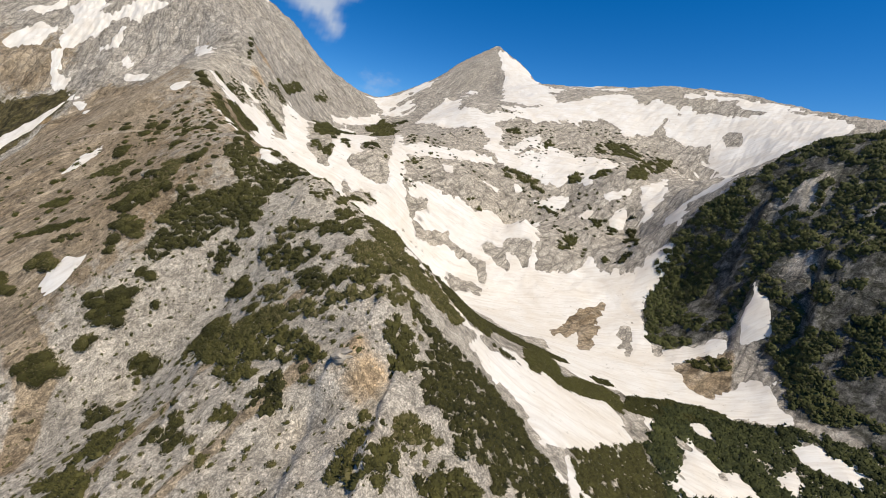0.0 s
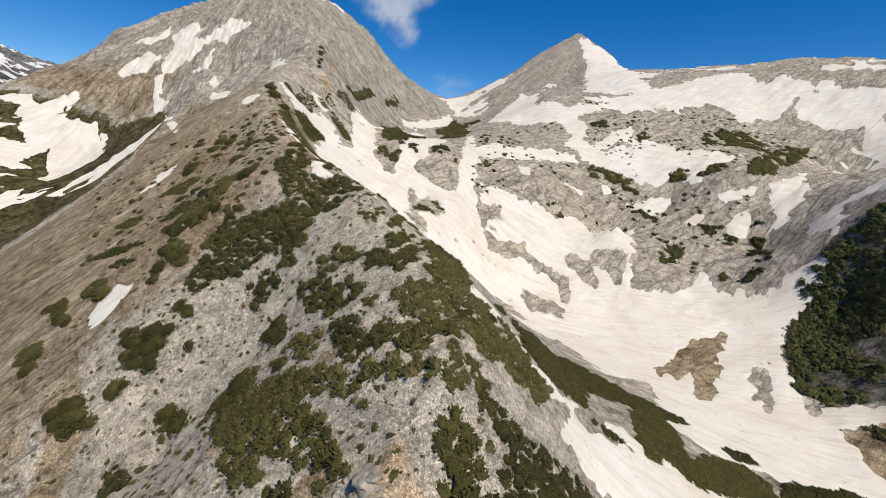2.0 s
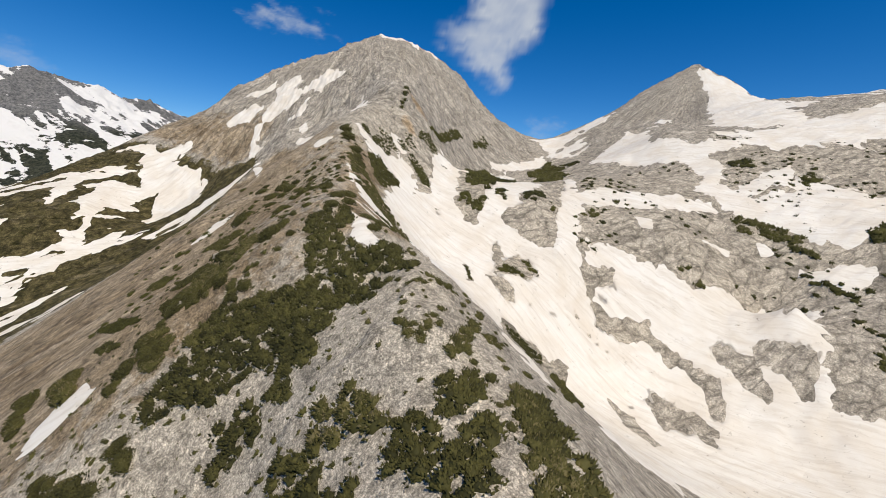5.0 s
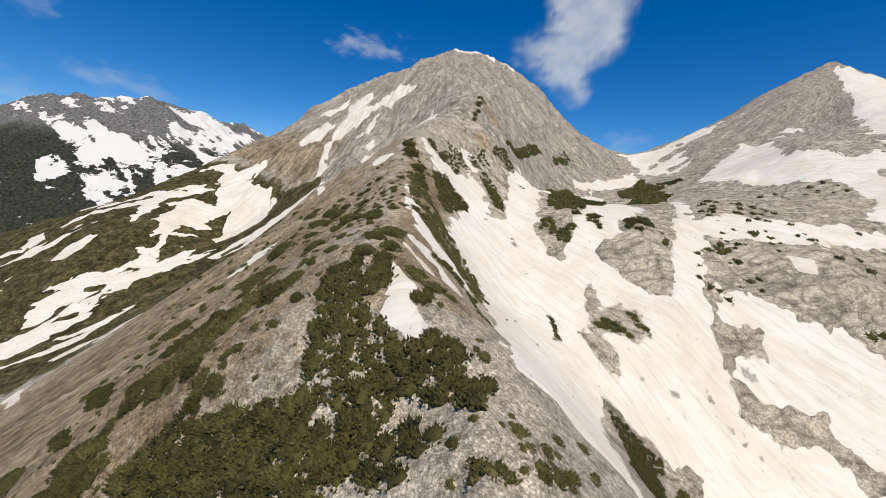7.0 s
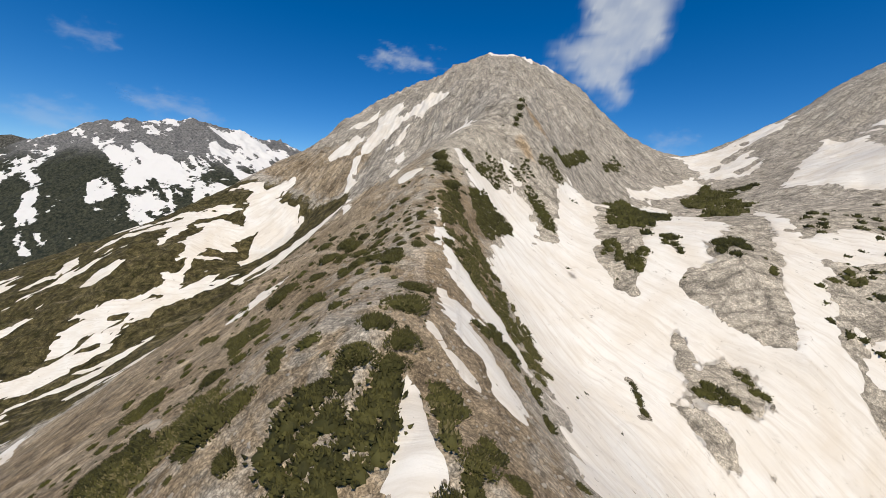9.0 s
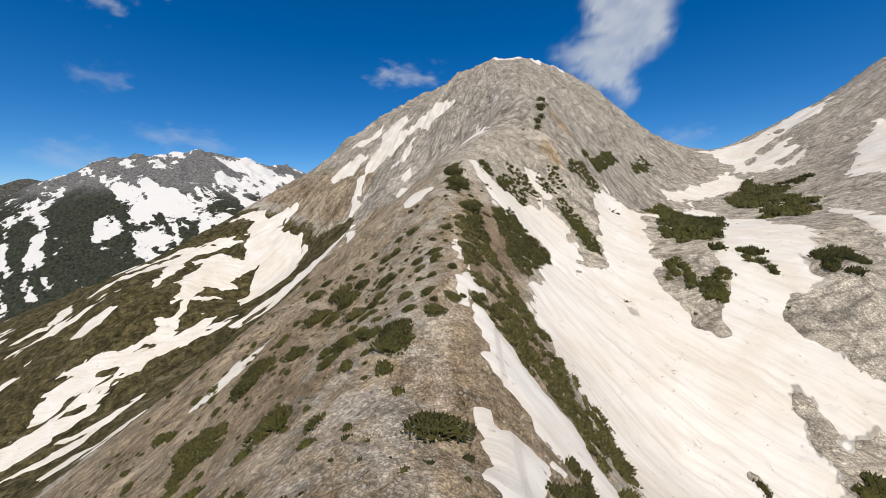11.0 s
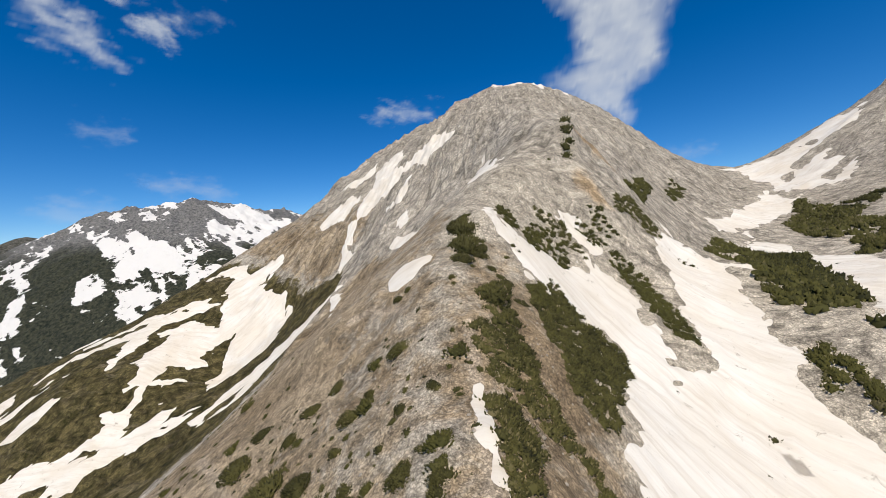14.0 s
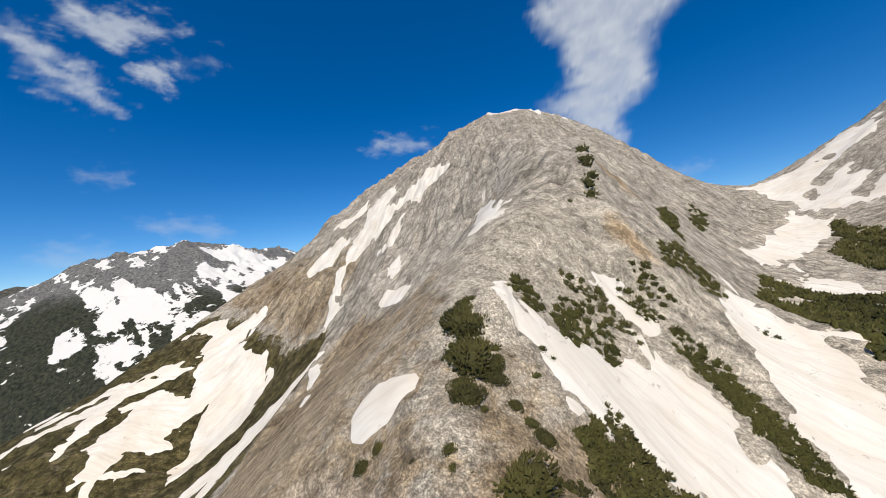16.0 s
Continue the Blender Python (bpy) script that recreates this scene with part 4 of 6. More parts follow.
outline(PINES, "shelf_o", (212, 472), (224, 472), (218, 461), (209, 462))
outline(CLOUDS, "trunk", (-25.2, 20.0), (-20.7, 21.5), (-19.6, 23.3), (-20.0, 25.5), (-20.5, 27.5), (-23.2, 29.9), (-24.1, 31.4), (-22.0, 32.3), (-19.1, 35.0), (-4.5, 29.6), (-7.3, 27.4), (-10.1, 25.5), (-11.1, 23.4), (-11.6, 20.3), (-13.9, 18.2), (-14.8, 16.4), (-15.6, 13.3), (-17.9, 15.0), (-21.2, 17.6))
outline(CLOUDS, "lens", (-51.0, 17.6), (-49.1, 18.6), (-44.2, 18.8), (-40.0, 17.7), (-41.6, 17.1), (-45.7, 17.2), (-49.0, 17.4))
outline(CLOUDS, "left_a", (-89.4, 28.6), (-87.0, 27.9), (-85.0, 25.9), (-82.4, 24.8), (-80.1, 21.8), (-82.1, 21.2), (-84.4, 22.5), (-87.4, 22.7), (-88.0, 25.7), (-89.5, 27.2))
outline(CLOUDS, "left_b", (-86.6, 29.0), (-83.7, 31.0), (-79.2, 31.9), (-74.2, 31.0), (-75.5, 30.0), (-80.6, 28.5), (-83.9, 28.7))
outline(CLOUDS, "puff_a", (-78.4, 26.4), (-76.9, 27.5), (-75.0, 26.6), (-75.7, 25.4), (-77.7, 25.2))
outline(CLOUDS, "puff_b", (-74.0, 27.4), (-70.7, 29.0), (-70.2, 28.5), (-72.9, 26.9))
outline(CLOUDS, "low_a", (-80.2, 9.0), (-78.2, 9.6), (-74.9, 9.1), (-71.4, 8.0), (-73.8, 7.8), (-77.2, 8.1))
outline(CLOUDS, "low_b", (-87.6, 7.5), (-85.4, 7.1), (-81.3, 5.9), (-84.8, 4.5), (-87.8, 4.8))
outline(CLOUDS, "low_c", (-78.6, 9.2), (-74.8, 9.3), (-69.7, 7.7), (-74.9, 7.4))
outline(CLOUDS, "low_d", (-10.9, 8.1), (-7.3, 8.9), (-6.5, 8.1), (-10.3, 7.4))
outline(CLOUDS, "veil", (-84.9, 15.2), (-82.5, 15.4), (-80.6, 15.2), (-81.3, 14.5), (-82.9, 14.8))
BUSHES += [(-183.9, 323.3, 4.2), (-193.5, 326.3, 3.5), (-186.1, 317.1, 4.6), (-208.5, 321.5, 7), (-201.9, 308.1, 7), (-187.5, 307.9, 4.1), (-178.2, 307.0, 4.2), (-171.3, 307.8, 3.5), (-235.9, 320.6, 5.5), (-225.1, 316.9, 4.8), (-222.6, 307.4, 6.1), (-177.3, 299.6, 3.1), (-245.5, 344.7, 3.8), (-200.0, 325.6, 2.5), (-195.1, 321.5, 2.2), (-226.2, 349.6, 4.8), (-208.4, 341.9, 2.7), (-211.4, 336.0, 2.3), (-169.6, 287.4, 4.3), (-172.6, 291.0, 4.6), (-188.0, 289.1, 5.1), (-182.2, 290.5, 3.8)]
BUSHES += [(-232.0, 288.0, 7), (-214.8, 290.5, 4), (-259.5, 323.7, 4.8), (-265.1, 332.4, 4.9), (-245.9, 331.0, 3.7), (-248.2, 338.3, 4.3), (-225.9, 334.7, 3.1), (-304.1, 343.5, 3.6), (-170.6, 311.0, 1.7), (-225.3, 339.8, 2.8), (-173.5, 304.0, 1.9), (-243.7, 396.3, 6.8), (-235.6, 389.5, 7), (-229.7, 380.2, 5.1), (-230.9, 391.1, 4.4), (-233.4, 382.9, 3.9), (-215.2, 373.8, 6.6), (-226.6, 380.1, 1.1), (-225.5, 369.4, 2), (-223.7, 367.8, 1.6), (-224.9, 387.0, 2.4), (-221.8, 386.8, 1.7)]
BUSHES += [(-219.2, 386.2, 2.4), (-245.5, 367.3, 2.9), (-243.6, 369.8, 2.6), (-230.2, 366.4, 1), (-240.5, 395.4, 4.9), (-229.3, 388.4, 2.5), (-132.6, 257.3, 5.9), (-126.2, 240.5, 5.1), (-122.4, 243.8, 4.2), (-126.8, 234.6, 2.7), (-142.2, 225.4, 5.2), (-191.2, 243.3, 7), (-139.8, 228.9, 4.9), (-230.8, 233.4, 7), (-231.4, 282.6, 7), (-182.5, 268.1, 5.1), (-102.3, 238.4, 3.3), (-101.1, 232.7, 4.6), (-98.7, 241.6, 2.3), (-232.5, 307.9, 5.8), (-224.7, 314.7, 4.5), (-225.8, 322.8, 5.2)]
BUSHES += [(-210.3, 320.2, 5.4), (-187.3, 284.1, 4.3), (-205.9, 305.2, 4.2), (-170.1, 300.3, 2.9)]
BUSHES += [(-146.4, 274.4, 7.3), (-128.6, 246.3, 5.2), (-123.7, 247.6, 4.4), (-126.6, 239.4, 2.2), (-235.2, 288.7, 8.2), (-184.1, 269.1, 3.7), (-130.6, 223.2, 4.1), (-208.3, 249.6, 6.7)]
BUSHES += [(-182.5, 175.9, 7)]


# ---- materials ----
def shader(name, rough=0.9):
    m = bpy.data.materials.new(name)
    m.use_nodes = True
    nt = m.node_tree
    b = nt.nodes["Principled BSDF"]
    b.inputs["Roughness"].default_value = rough
    b.inputs["Specular IOR Level"].default_value = 0.15
    return m, nt, b


def node(nt, kind, **values):
    n = nt.nodes.new(kind)
    for k, v in values.items():
        n.inputs[k.replace("_", " ")].default_value = v
    return n


def noise_node(nt, where, scale, detail=5.0, rough=0.6, distort=0.0):
    n = node(nt, "ShaderNodeTexNoise", Scale=scale, Detail=detail, Roughness=rough, Distortion=distort)
    nt.links.new(where, n.inputs["Vector"])
    return n.outputs["Fac"]


def ramp(nt, fac, a, b, low=0.0, high=1.0):
    n = node(nt, "ShaderNodeMapRange")
    n.clamp = True
    for k, v in zip(("From Min", "From Max", "To Min", "To Max"), (a, b, low, high)):
        n.inputs[k].default_value = v
    nt.links.new(fac, n.inputs["Value"])
    return n.outputs["Result"]


def sums(nt, op, a, b):
    n = nt.nodes.new("ShaderNodeMath")
    n.operation = op
    for slot, v in ((0, a), (1, b)):
        if isinstance(v, (int, float)):
            n.inputs[slot].default_value = v
        else:
            nt.links.new(v, n.inputs[slot])
    return n.outputs[0]


def blend(nt, fac, a, b):
    n = nt.nodes.new("ShaderNodeMix")
    n.data_type = "RGBA"
    for slot, v in ((0, fac), (6, a), (7, b)):
        if isinstance(v, tuple):
            n.inputs[slot].default_value = (*v, 1)
        elif isinstance(v, (int, float)):
            n.inputs[slot].default_value = v
        else:
            nt.links.new(v, n.inputs[slot])
    return n.outputs[2]


def attribute(nt, name):
    n = nt.nodes.new("ShaderNodeAttribute")
    n.attribute_name = name
    return n.outputs["Fac"]


def bump(nt, bsdf, fac, strength, distance):
    n = node(nt, "ShaderNodeBump", Strength=strength, Distance=distance)
    nt.links.new(fac, n.inputs["Height"])
    nt.links.new(n.outputs[0], bsdf.inputs["Normal"])


def crease(nt, where, scale, width, detail=2.0, distort=0.4):
    """Thin winding dark lines, as between clods and in cracked rock: nought on the line, one off it."""
    n = noise_node(nt, where, scale, detail, 0.55, distort)
    off = sums(nt, "ABSOLUTE", sums(nt, "SUBTRACT", n, 0.5), 0.0)
    return ramp(nt, off, 0.0, width)


def fall_line(nt, across, along):
    """Coordinates that run across and down the slope."""
    c = nt.nodes.new("ShaderNodeCombineXYZ")
    nt.links.new(sums(nt, "MULTIPLY", attribute(nt, "across"), across), c.inputs[0])
    nt.links.new(sums(nt, "MULTIPLY", attribute(nt, "down"), along), c.inputs[1])
    return c.outputs[0]


def times(nt, col, fac):
    mul = nt.nodes.new("ShaderNodeMix")
    mul.data_type, mul.blend_type = "RGBA", "MULTIPLY"
    mul.inputs[0].default_value = 1.0
    mul.clamp_result = True
    nt.links.new(col, mul.inputs[6])
    nt.links.new(fac, mul.inputs[7])
    return mul.outputs[2]


def ground_material():
    m, nt, b = shader("limestone_and_soil", 0.95)
    tc = nt.nodes.new("ShaderNodeTexCoord").outputs["Object"]
    coarse = noise_node(nt, tc, 0.02, 6, 0.62)
    mid = noise_node(nt, tc, 0.13, 6, 0.68, 0.6)
    fine = noise_node(nt, tc, 1.1, 5, 0.7, 0.8)
    grit = noise_node(nt, tc, 0.42, 7, 0.78, 1.2)
    steep = attribute(nt, "steep")
    runs = sums(nt, "ADD", sums(nt, "MULTIPLY", sums(nt, "SUBTRACT", noise_node(nt, fall_line(nt, 1.0, 0.2), 0.11, 8, 0.68, 0.7), 0.5), steep), 0.5)
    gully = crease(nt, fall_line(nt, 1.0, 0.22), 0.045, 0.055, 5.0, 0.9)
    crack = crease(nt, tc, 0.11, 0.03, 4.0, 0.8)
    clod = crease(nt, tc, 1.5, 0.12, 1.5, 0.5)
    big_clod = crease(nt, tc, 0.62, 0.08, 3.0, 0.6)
    rock = blend(nt, ramp(nt, mid, 0.3, 0.7), (0.40, 0.352, 0.288), (0.535, 0.478, 0.40))
    rock = blend(nt, ramp(nt, runs, 0.54, 0.70, 0, 0.4), rock, (0.23, 0.20, 0.16))
    rock = blend(nt, ramp(nt, runs, 0.46, 0.30, 0, 0.5), rock, (0.70, 0.64, 0.55))
    pale = blend(nt, ramp(nt, mid, 0.3, 0.7), (0.43, 0.375, 0.297), (0.57, 0.503, 0.41))
    col = blend(nt, attribute(nt, "pale"), rock, pale)
    soil = blend(nt, ramp(nt, coarse, 0.35, 0.65), (0.262, 0.192, 0.117), (0.425, 0.336, 0.23))
    soil = blend(nt, ramp(nt, runs, 0.5, 0.7, 0, 0.7), soil, (0.54, 0.455, 0.35))
    edge = ramp(nt, mid, 0.25, 0.75, -0.4, 0.4)
    col = blend(nt, ramp(nt, sums(nt, "ADD", attribute(nt, "soil"), edge), 0.35, 0.65), col, soil)
    grass = blend(nt, ramp(nt, mid, 0.36, 0.64), (0.030, 0.028, 0.008), (0.155, 0.125, 0.055))
    grass = blend(nt, ramp(nt, runs, 0.55, 0.7, 0, 0.6), grass, (0.33, 0.27, 0.18))
    col = blend(nt, ramp(nt, sums(nt, "ADD", attribute(nt, "grass"), edge), 0.4, 0.6), col, grass)
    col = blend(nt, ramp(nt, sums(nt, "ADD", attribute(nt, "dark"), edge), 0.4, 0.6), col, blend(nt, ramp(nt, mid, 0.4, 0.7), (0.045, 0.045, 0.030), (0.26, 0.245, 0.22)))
    col = blend(nt, ramp(nt, sums(nt, "ADD", attribute(nt, "ochre"), edge), 0.45, 0.9, 0, 0.75), col, (0.46, 0.31, 0.16))
    col = blend(nt, ramp(nt, attribute(nt, "trail"), 0.2, 0.8, 0, 0.7), col, (0.50, 0.41, 0.31))
    # hollows between the summit ribs darkened in colour, in place of weak shading
    col = blend(nt, ramp(nt, attribute(nt, "rib"), 0.15, 0.75, 0.32, 0), col, (0.19, 0.165, 0.135))
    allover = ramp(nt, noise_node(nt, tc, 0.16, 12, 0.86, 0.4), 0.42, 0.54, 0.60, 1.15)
    facet_at = fall_line(nt, 0.07, 0.03)
    facet = node(nt, "ShaderNodeTexVoronoi", Scale=1.0, Randomness=1.0, Detail=2.0, Roughness=0.6)
    nt.links.new(facet_at, facet.inputs["Vector"])
    seam = nt.nodes.new("ShaderNodeTexVoronoi")
    seam.feature = "DISTANCE_TO_EDGE"
    seam.inputs["Detail"].default_value = 2.0
    seam.inputs["Scale"].default_value = 1.7
    nt.links.new(facet_at, seam.inputs["Vector"])
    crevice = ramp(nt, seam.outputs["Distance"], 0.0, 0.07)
    tone = nt.nodes.new("ShaderNodeSeparateColor")
    nt.links.new(facet.outputs["Color"], tone.inputs[0])
    speck = sums(nt, "MULTIPLY", ramp(nt, fine, 0.38, 0.60, 0.70, 1.22), ramp(nt, grit, 0.36, 0.58, 0.80, 1.08))
    # shade in clod gaps, cracks, gullies and crevices, multiplied into the base colour
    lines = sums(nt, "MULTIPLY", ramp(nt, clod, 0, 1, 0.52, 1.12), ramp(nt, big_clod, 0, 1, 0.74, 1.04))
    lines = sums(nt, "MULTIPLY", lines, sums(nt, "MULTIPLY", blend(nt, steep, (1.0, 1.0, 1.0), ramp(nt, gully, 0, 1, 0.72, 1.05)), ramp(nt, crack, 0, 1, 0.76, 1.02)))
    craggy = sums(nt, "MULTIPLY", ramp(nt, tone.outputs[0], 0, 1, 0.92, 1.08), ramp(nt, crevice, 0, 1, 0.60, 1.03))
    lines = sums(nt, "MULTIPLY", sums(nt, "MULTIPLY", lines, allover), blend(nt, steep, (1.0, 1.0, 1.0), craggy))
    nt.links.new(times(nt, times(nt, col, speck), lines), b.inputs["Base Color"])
    high = sums(nt, "ADD", sums(nt, "MULTIPLY", runs, 3.2), sums(nt, "MULTIPLY", mid, 1.1))
    high = sums(nt, "ADD", high, sums(nt, "ADD", sums(nt, "MULTIPLY", fine, 0.6), sums(nt, "MULTIPLY", grit, 1.0)))
    high = sums(nt, "ADD", high, sums(nt, "ADD", sums(nt, "MULTIPLY", sums(nt, "MULTIPLY", gully, steep), 2.2), sums(nt, "ADD", sums(nt, "MULTIPLY", clod, 0.25), sums(nt, "MULTIPLY", crack, 0.6))))
    crag_high = sums(nt, "ADD", sums(nt, "MULTIPLY", facet.outputs["Distance"], -3.0), sums(nt, "MULTIPLY", crevice, 1.6))
    high = sums(nt, "ADD", high, sums(nt, "ADD", sums(nt, "MULTIPLY", crag_high, steep), sums(nt, "MULTIPLY", allover, 0.9)))
    bump(nt, b, high, 0.36, 1.0)
    return m


def snow_material():
    m, nt, b = shader("old_snow", 0.7)
    tc = nt.nodes.new("ShaderNodeTexCoord").outputs["Object"]
    stain = noise_node(nt, tc, 0.025, 6, 0.6, 1.0)
    fine = noise_node(nt, tc, 0.5, 6, 0.7)
    runs = noise_node(nt, fall_line(nt, 1.0, 0.10), 0.32, 6, 0.68, 0.6)
    flute = crease(nt, fall_line(nt, 1.0, 0.12), 0.11, 0.05, 4.0, 0.6)
    dirt = noise_node(nt, tc, 0.22, 8, 0.8, 0.5)
    col = blend(nt, ramp(nt, stain, 0.40, 0.68), (0.715, 0.68, 0.627), (0.65, 0.585, 0.50))
    col = blend(nt, ramp(nt, runs, 0.48, 0.70, 0, 0.6), col, (0.50, 0.43, 0.35))
    col = blend(nt, ramp(nt, flute, 0.0, 1.0, 0.22, 0.0), col, (0.56, 0.49, 0.41))
    col = blend(nt, ramp(nt, dirt, 0.60, 0.67, 0, 0.75), col, (0.22, 0.18, 0.13))
    nt.links.new(col, b.inputs["Base Color"])
    bump(nt, b, sums(nt, "ADD", sums(nt, "MULTIPLY", runs, 1.3), sums(nt, "ADD", sums(nt, "MULTIPLY", fine, 0.5), sums(nt, "MULTIPLY", flute, 0.12))), 0.5, 0.6)
    return m


def foliage_material(name, low, high, straw, tint_scale):
    m, nt, b = shader(name, 0.75)
    info = nt.nodes.new("ShaderNodeObjectInfo").outputs["Random"]
    island = nt.nodes.new("ShaderNodeNewGeometry").outputs["Random Per Island"]
    tc = nt.nodes.new("ShaderNodeTexCoord").outputs["Object"]
    patch = noise_node(nt, tc, tint_scale, 3, 0.6)
    tone = sums(nt, "ADD", sums(nt, "MULTIPLY", island, 0.45), sums(nt, "ADD", sums(nt, "MULTIPLY", info, 0.35), sums(nt, "MULTIPLY", patch, 0.7)))
    col = blend(nt, ramp(nt, tone, 0.3, 1.15), low, high)
    col = blend(nt, ramp(nt, sums(nt, "ADD", island, info), 1.62, 1.8, 0, 0.6), col, straw)
    nt.links.new(col, b.inputs["Base Color"])
    return m


GROUND = ground_material()
SNOWY = snow_material()
PINE = foliage_material("pine_needles", (0.010, 0.011, 0.004), (0.092, 0.085, 0.026), (0.16, 0.13, 0.07), 0.3)
PINE_FAR = foliage_material("pine_thicket", (0.008, 0.010, 0.003), (0.080, 0.076, 0.020), (0.10, 0.085, 0.05), 0.06)
PINE_DARK = foliage_material("pine_forest", (0.012, 0.017, 0.006), (0.078, 0.082, 0.026), (0.09, 0.08, 0.045), 0.06)
WOOD, wood_nt, wood_b = shader("grey_bark", 0.9)
wood_b.inputs["Base Color"].default_value = (0.13, 0.105, 0.08, 1)
ROCK, rock_nt, rock_b = shader("pale_limestone", 0.9)
rock_tc = rock_nt.nodes.new("ShaderNodeTexCoord").outputs["Object"]
rock_n = noise_node(rock_nt, rock_tc, 0.5, 7, 0.7, 0.8)
rock_nt.links.new(blend(rock_nt, ramp(rock_nt, rock_n, 0.3, 0.7), (0.20, 0.175, 0.14), (0.46, 0.405, 0.335)), rock_b.inputs["Base Color"])
bump(rock_nt, rock_b, rock_n, 0.8, 0.6)


# ---- ground ----
def inside(points, x, y):
    """Metres from an outline on the plan, positive inside."""
    best = np.full(x.shape, 1e9)
    odd = np.zeros(x.shape, bool)
    for (ax, ay), (bx, by) in zip(points, np.roll(points, -1, 0)):
        dx, dy = bx - ax, by - ay
        k = np.clip(((x - ax) * dx + (y - ay) * dy) / max(dx * dx + dy * dy, 1e-6), 0, 1)
        best = np.minimum(best, np.hypot(x - ax - k * dx, y - ay - k * dy))
        if ay != by:
            odd ^= ((ay > y) != (by > y)) & (x < ax + (y - ay) * dx / dy)
    return np.where(odd, best, -best)


def near_line(points, x, y):
    best = np.full(x.shape, 1e9)
    for (ax, ay), (bx, by) in zip(points, points[1:]):
        dx, dy = bx - ax, by - ay
        k = np.clip(((x - ax) * dx + (y - ay) * dy) / (dx * dx + dy * dy), 0, 1)
        best = np.minimum(best, np.hypot(x - ax - k * dx, y - ay - k * dy))
    return best


def spot(x, y, cx, cy, r):
    return np.exp(-((x - cx) ** 2 + (y - cy) ** 2) / (r * r))


N1 = fractal(GX, GY, 60, 4, 41)
N2 = fractal(GX, GY, 14, 3, 43)
PU, PV = GU, GV
LEFT = smooth(-4, -26, PU + 8 * N2)
soil = LEFT * smooth(-440, -400, GX + 20 * N1) * smooth(520, 440, GY) * (0.55 + 0.45 * smooth(-30, -90, PU))
soil *= 1 - 0.8 * smooth(260, 200, PV) * smooth(-135, -90, PU + 10 * N1)
soil = np.maximum(soil, 0.8 * smooth(-20, 10, inside(BARE["brown_isle"], GX, GY) + 12))
soil = np.maximum(soil, 1.1 * smooth(-6, 4, inside(BARE["low_isle"], GX, GY)))
soil = np.maximum(soil, 0.75 * smooth(470, 510, GY + 15 * N1) * smooth(-470, -520, GX) * smooth(-760, -700, GX) * smooth(150, 60, GZ))
for gully, wide in ((((-66, 60), (-58, 76), (-49, 90), (-38, 101), (-35, 103)), 4.5), (((-95, 78), (-87, 93), (-71, 117)), 4.0), (((-135, 108), (-144, 127), (-175, 152), (-180, 173)), 7.0), (((-52, 128), (-44, 131)), 4.0)):
    soil = np.maximum(soil, 0.95 * smooth(wide, 0.4 * wide, near_line(gully, GX, GY) + 2.0 * N2))
soil = np.maximum(soil, 0.7 * smooth(34, 6, np.abs(PU + 5 * N2)) * smooth(225, 265, PV + 14 * N1) * smooth(480, 430, PV))
grass = smooth(-425, -465, GX + 14 * N1) * smooth(505, 470, GY + 15 * N1) * smooth(50, 25, GZ + 12 * N1) * smooth(-1000, -900, GX)
grass = np.maximum(grass, smooth(-200, -260, PV) * 0.7)
pale = smooth(34, 8, np.abs(PU + 6 * N2)) * smooth(90, 120, PV) * smooth(345, 300, PV)
pale = np.maximum(pale, 0.9 * smooth(-125, -80, PU) * LEFT * smooth(330, 250, PV) * smooth(40, 80, PV))
pale = np.maximum(pale, 1.2 * np.maximum.reduce([spot(GX, GY, 310, 333, 17), spot(GX, GY, 281, 284, 9), spot(GX, GY, 328, 287, 10)]))
pale = np.maximum(pale, 0.85 * smooth(-70, -20, PU) * smooth(290, 330, PV) * smooth(560, 500, PV))
dark = 0.9 * smooth(-930, -1000, GX)
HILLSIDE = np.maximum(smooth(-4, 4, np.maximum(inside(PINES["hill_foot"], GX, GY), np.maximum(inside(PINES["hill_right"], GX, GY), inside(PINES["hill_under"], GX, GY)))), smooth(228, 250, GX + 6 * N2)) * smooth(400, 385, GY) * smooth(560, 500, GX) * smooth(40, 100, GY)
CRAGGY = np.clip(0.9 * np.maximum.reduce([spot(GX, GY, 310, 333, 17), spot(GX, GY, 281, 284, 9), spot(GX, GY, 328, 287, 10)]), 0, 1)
# ground beneath the hillside pines coloured dark, for the shade in their gaps
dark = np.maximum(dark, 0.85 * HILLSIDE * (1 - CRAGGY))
ochre = np.zeros_like(GX)
for cx, cy, r in ((-16, 94, 9), (-22, 100, 7), (-240, 520, 14), (-228, 480, 10), (-300, 500, 10), (-440, 440, 8)):
    ochre = np.maximum(ochre, spot(GX, GY, cx, cy, r))
# low between the summit ribs, where shade is put into the colour
rib = np.full(GX.shape, 1.0)
ACROSS, DOWN = PV.copy(), PU.copy()
for cx, cy, reach, seed in ((-543, 893, 470, 77), (130, 1350, 420, 78)):
    turn, out = np.arctan2(GX - cx, GY - cy), np.hypot(GX - cx, GY - cy)
    lines = 0.5 + 0.5 * ridged(turn * 330 + 0.12 * out + 5 * N2, out / 5, 21, 4, seed)
    ACROSS, DOWN = np.where(out < reach, turn * 330, ACROSS), np.where(out < reach, out, DOWN)
    rib = np.where(out < reach, np.minimum(rib, lines + smooth(reach - 160, reach, out)), rib)
trail = np.zeros_like(GX)
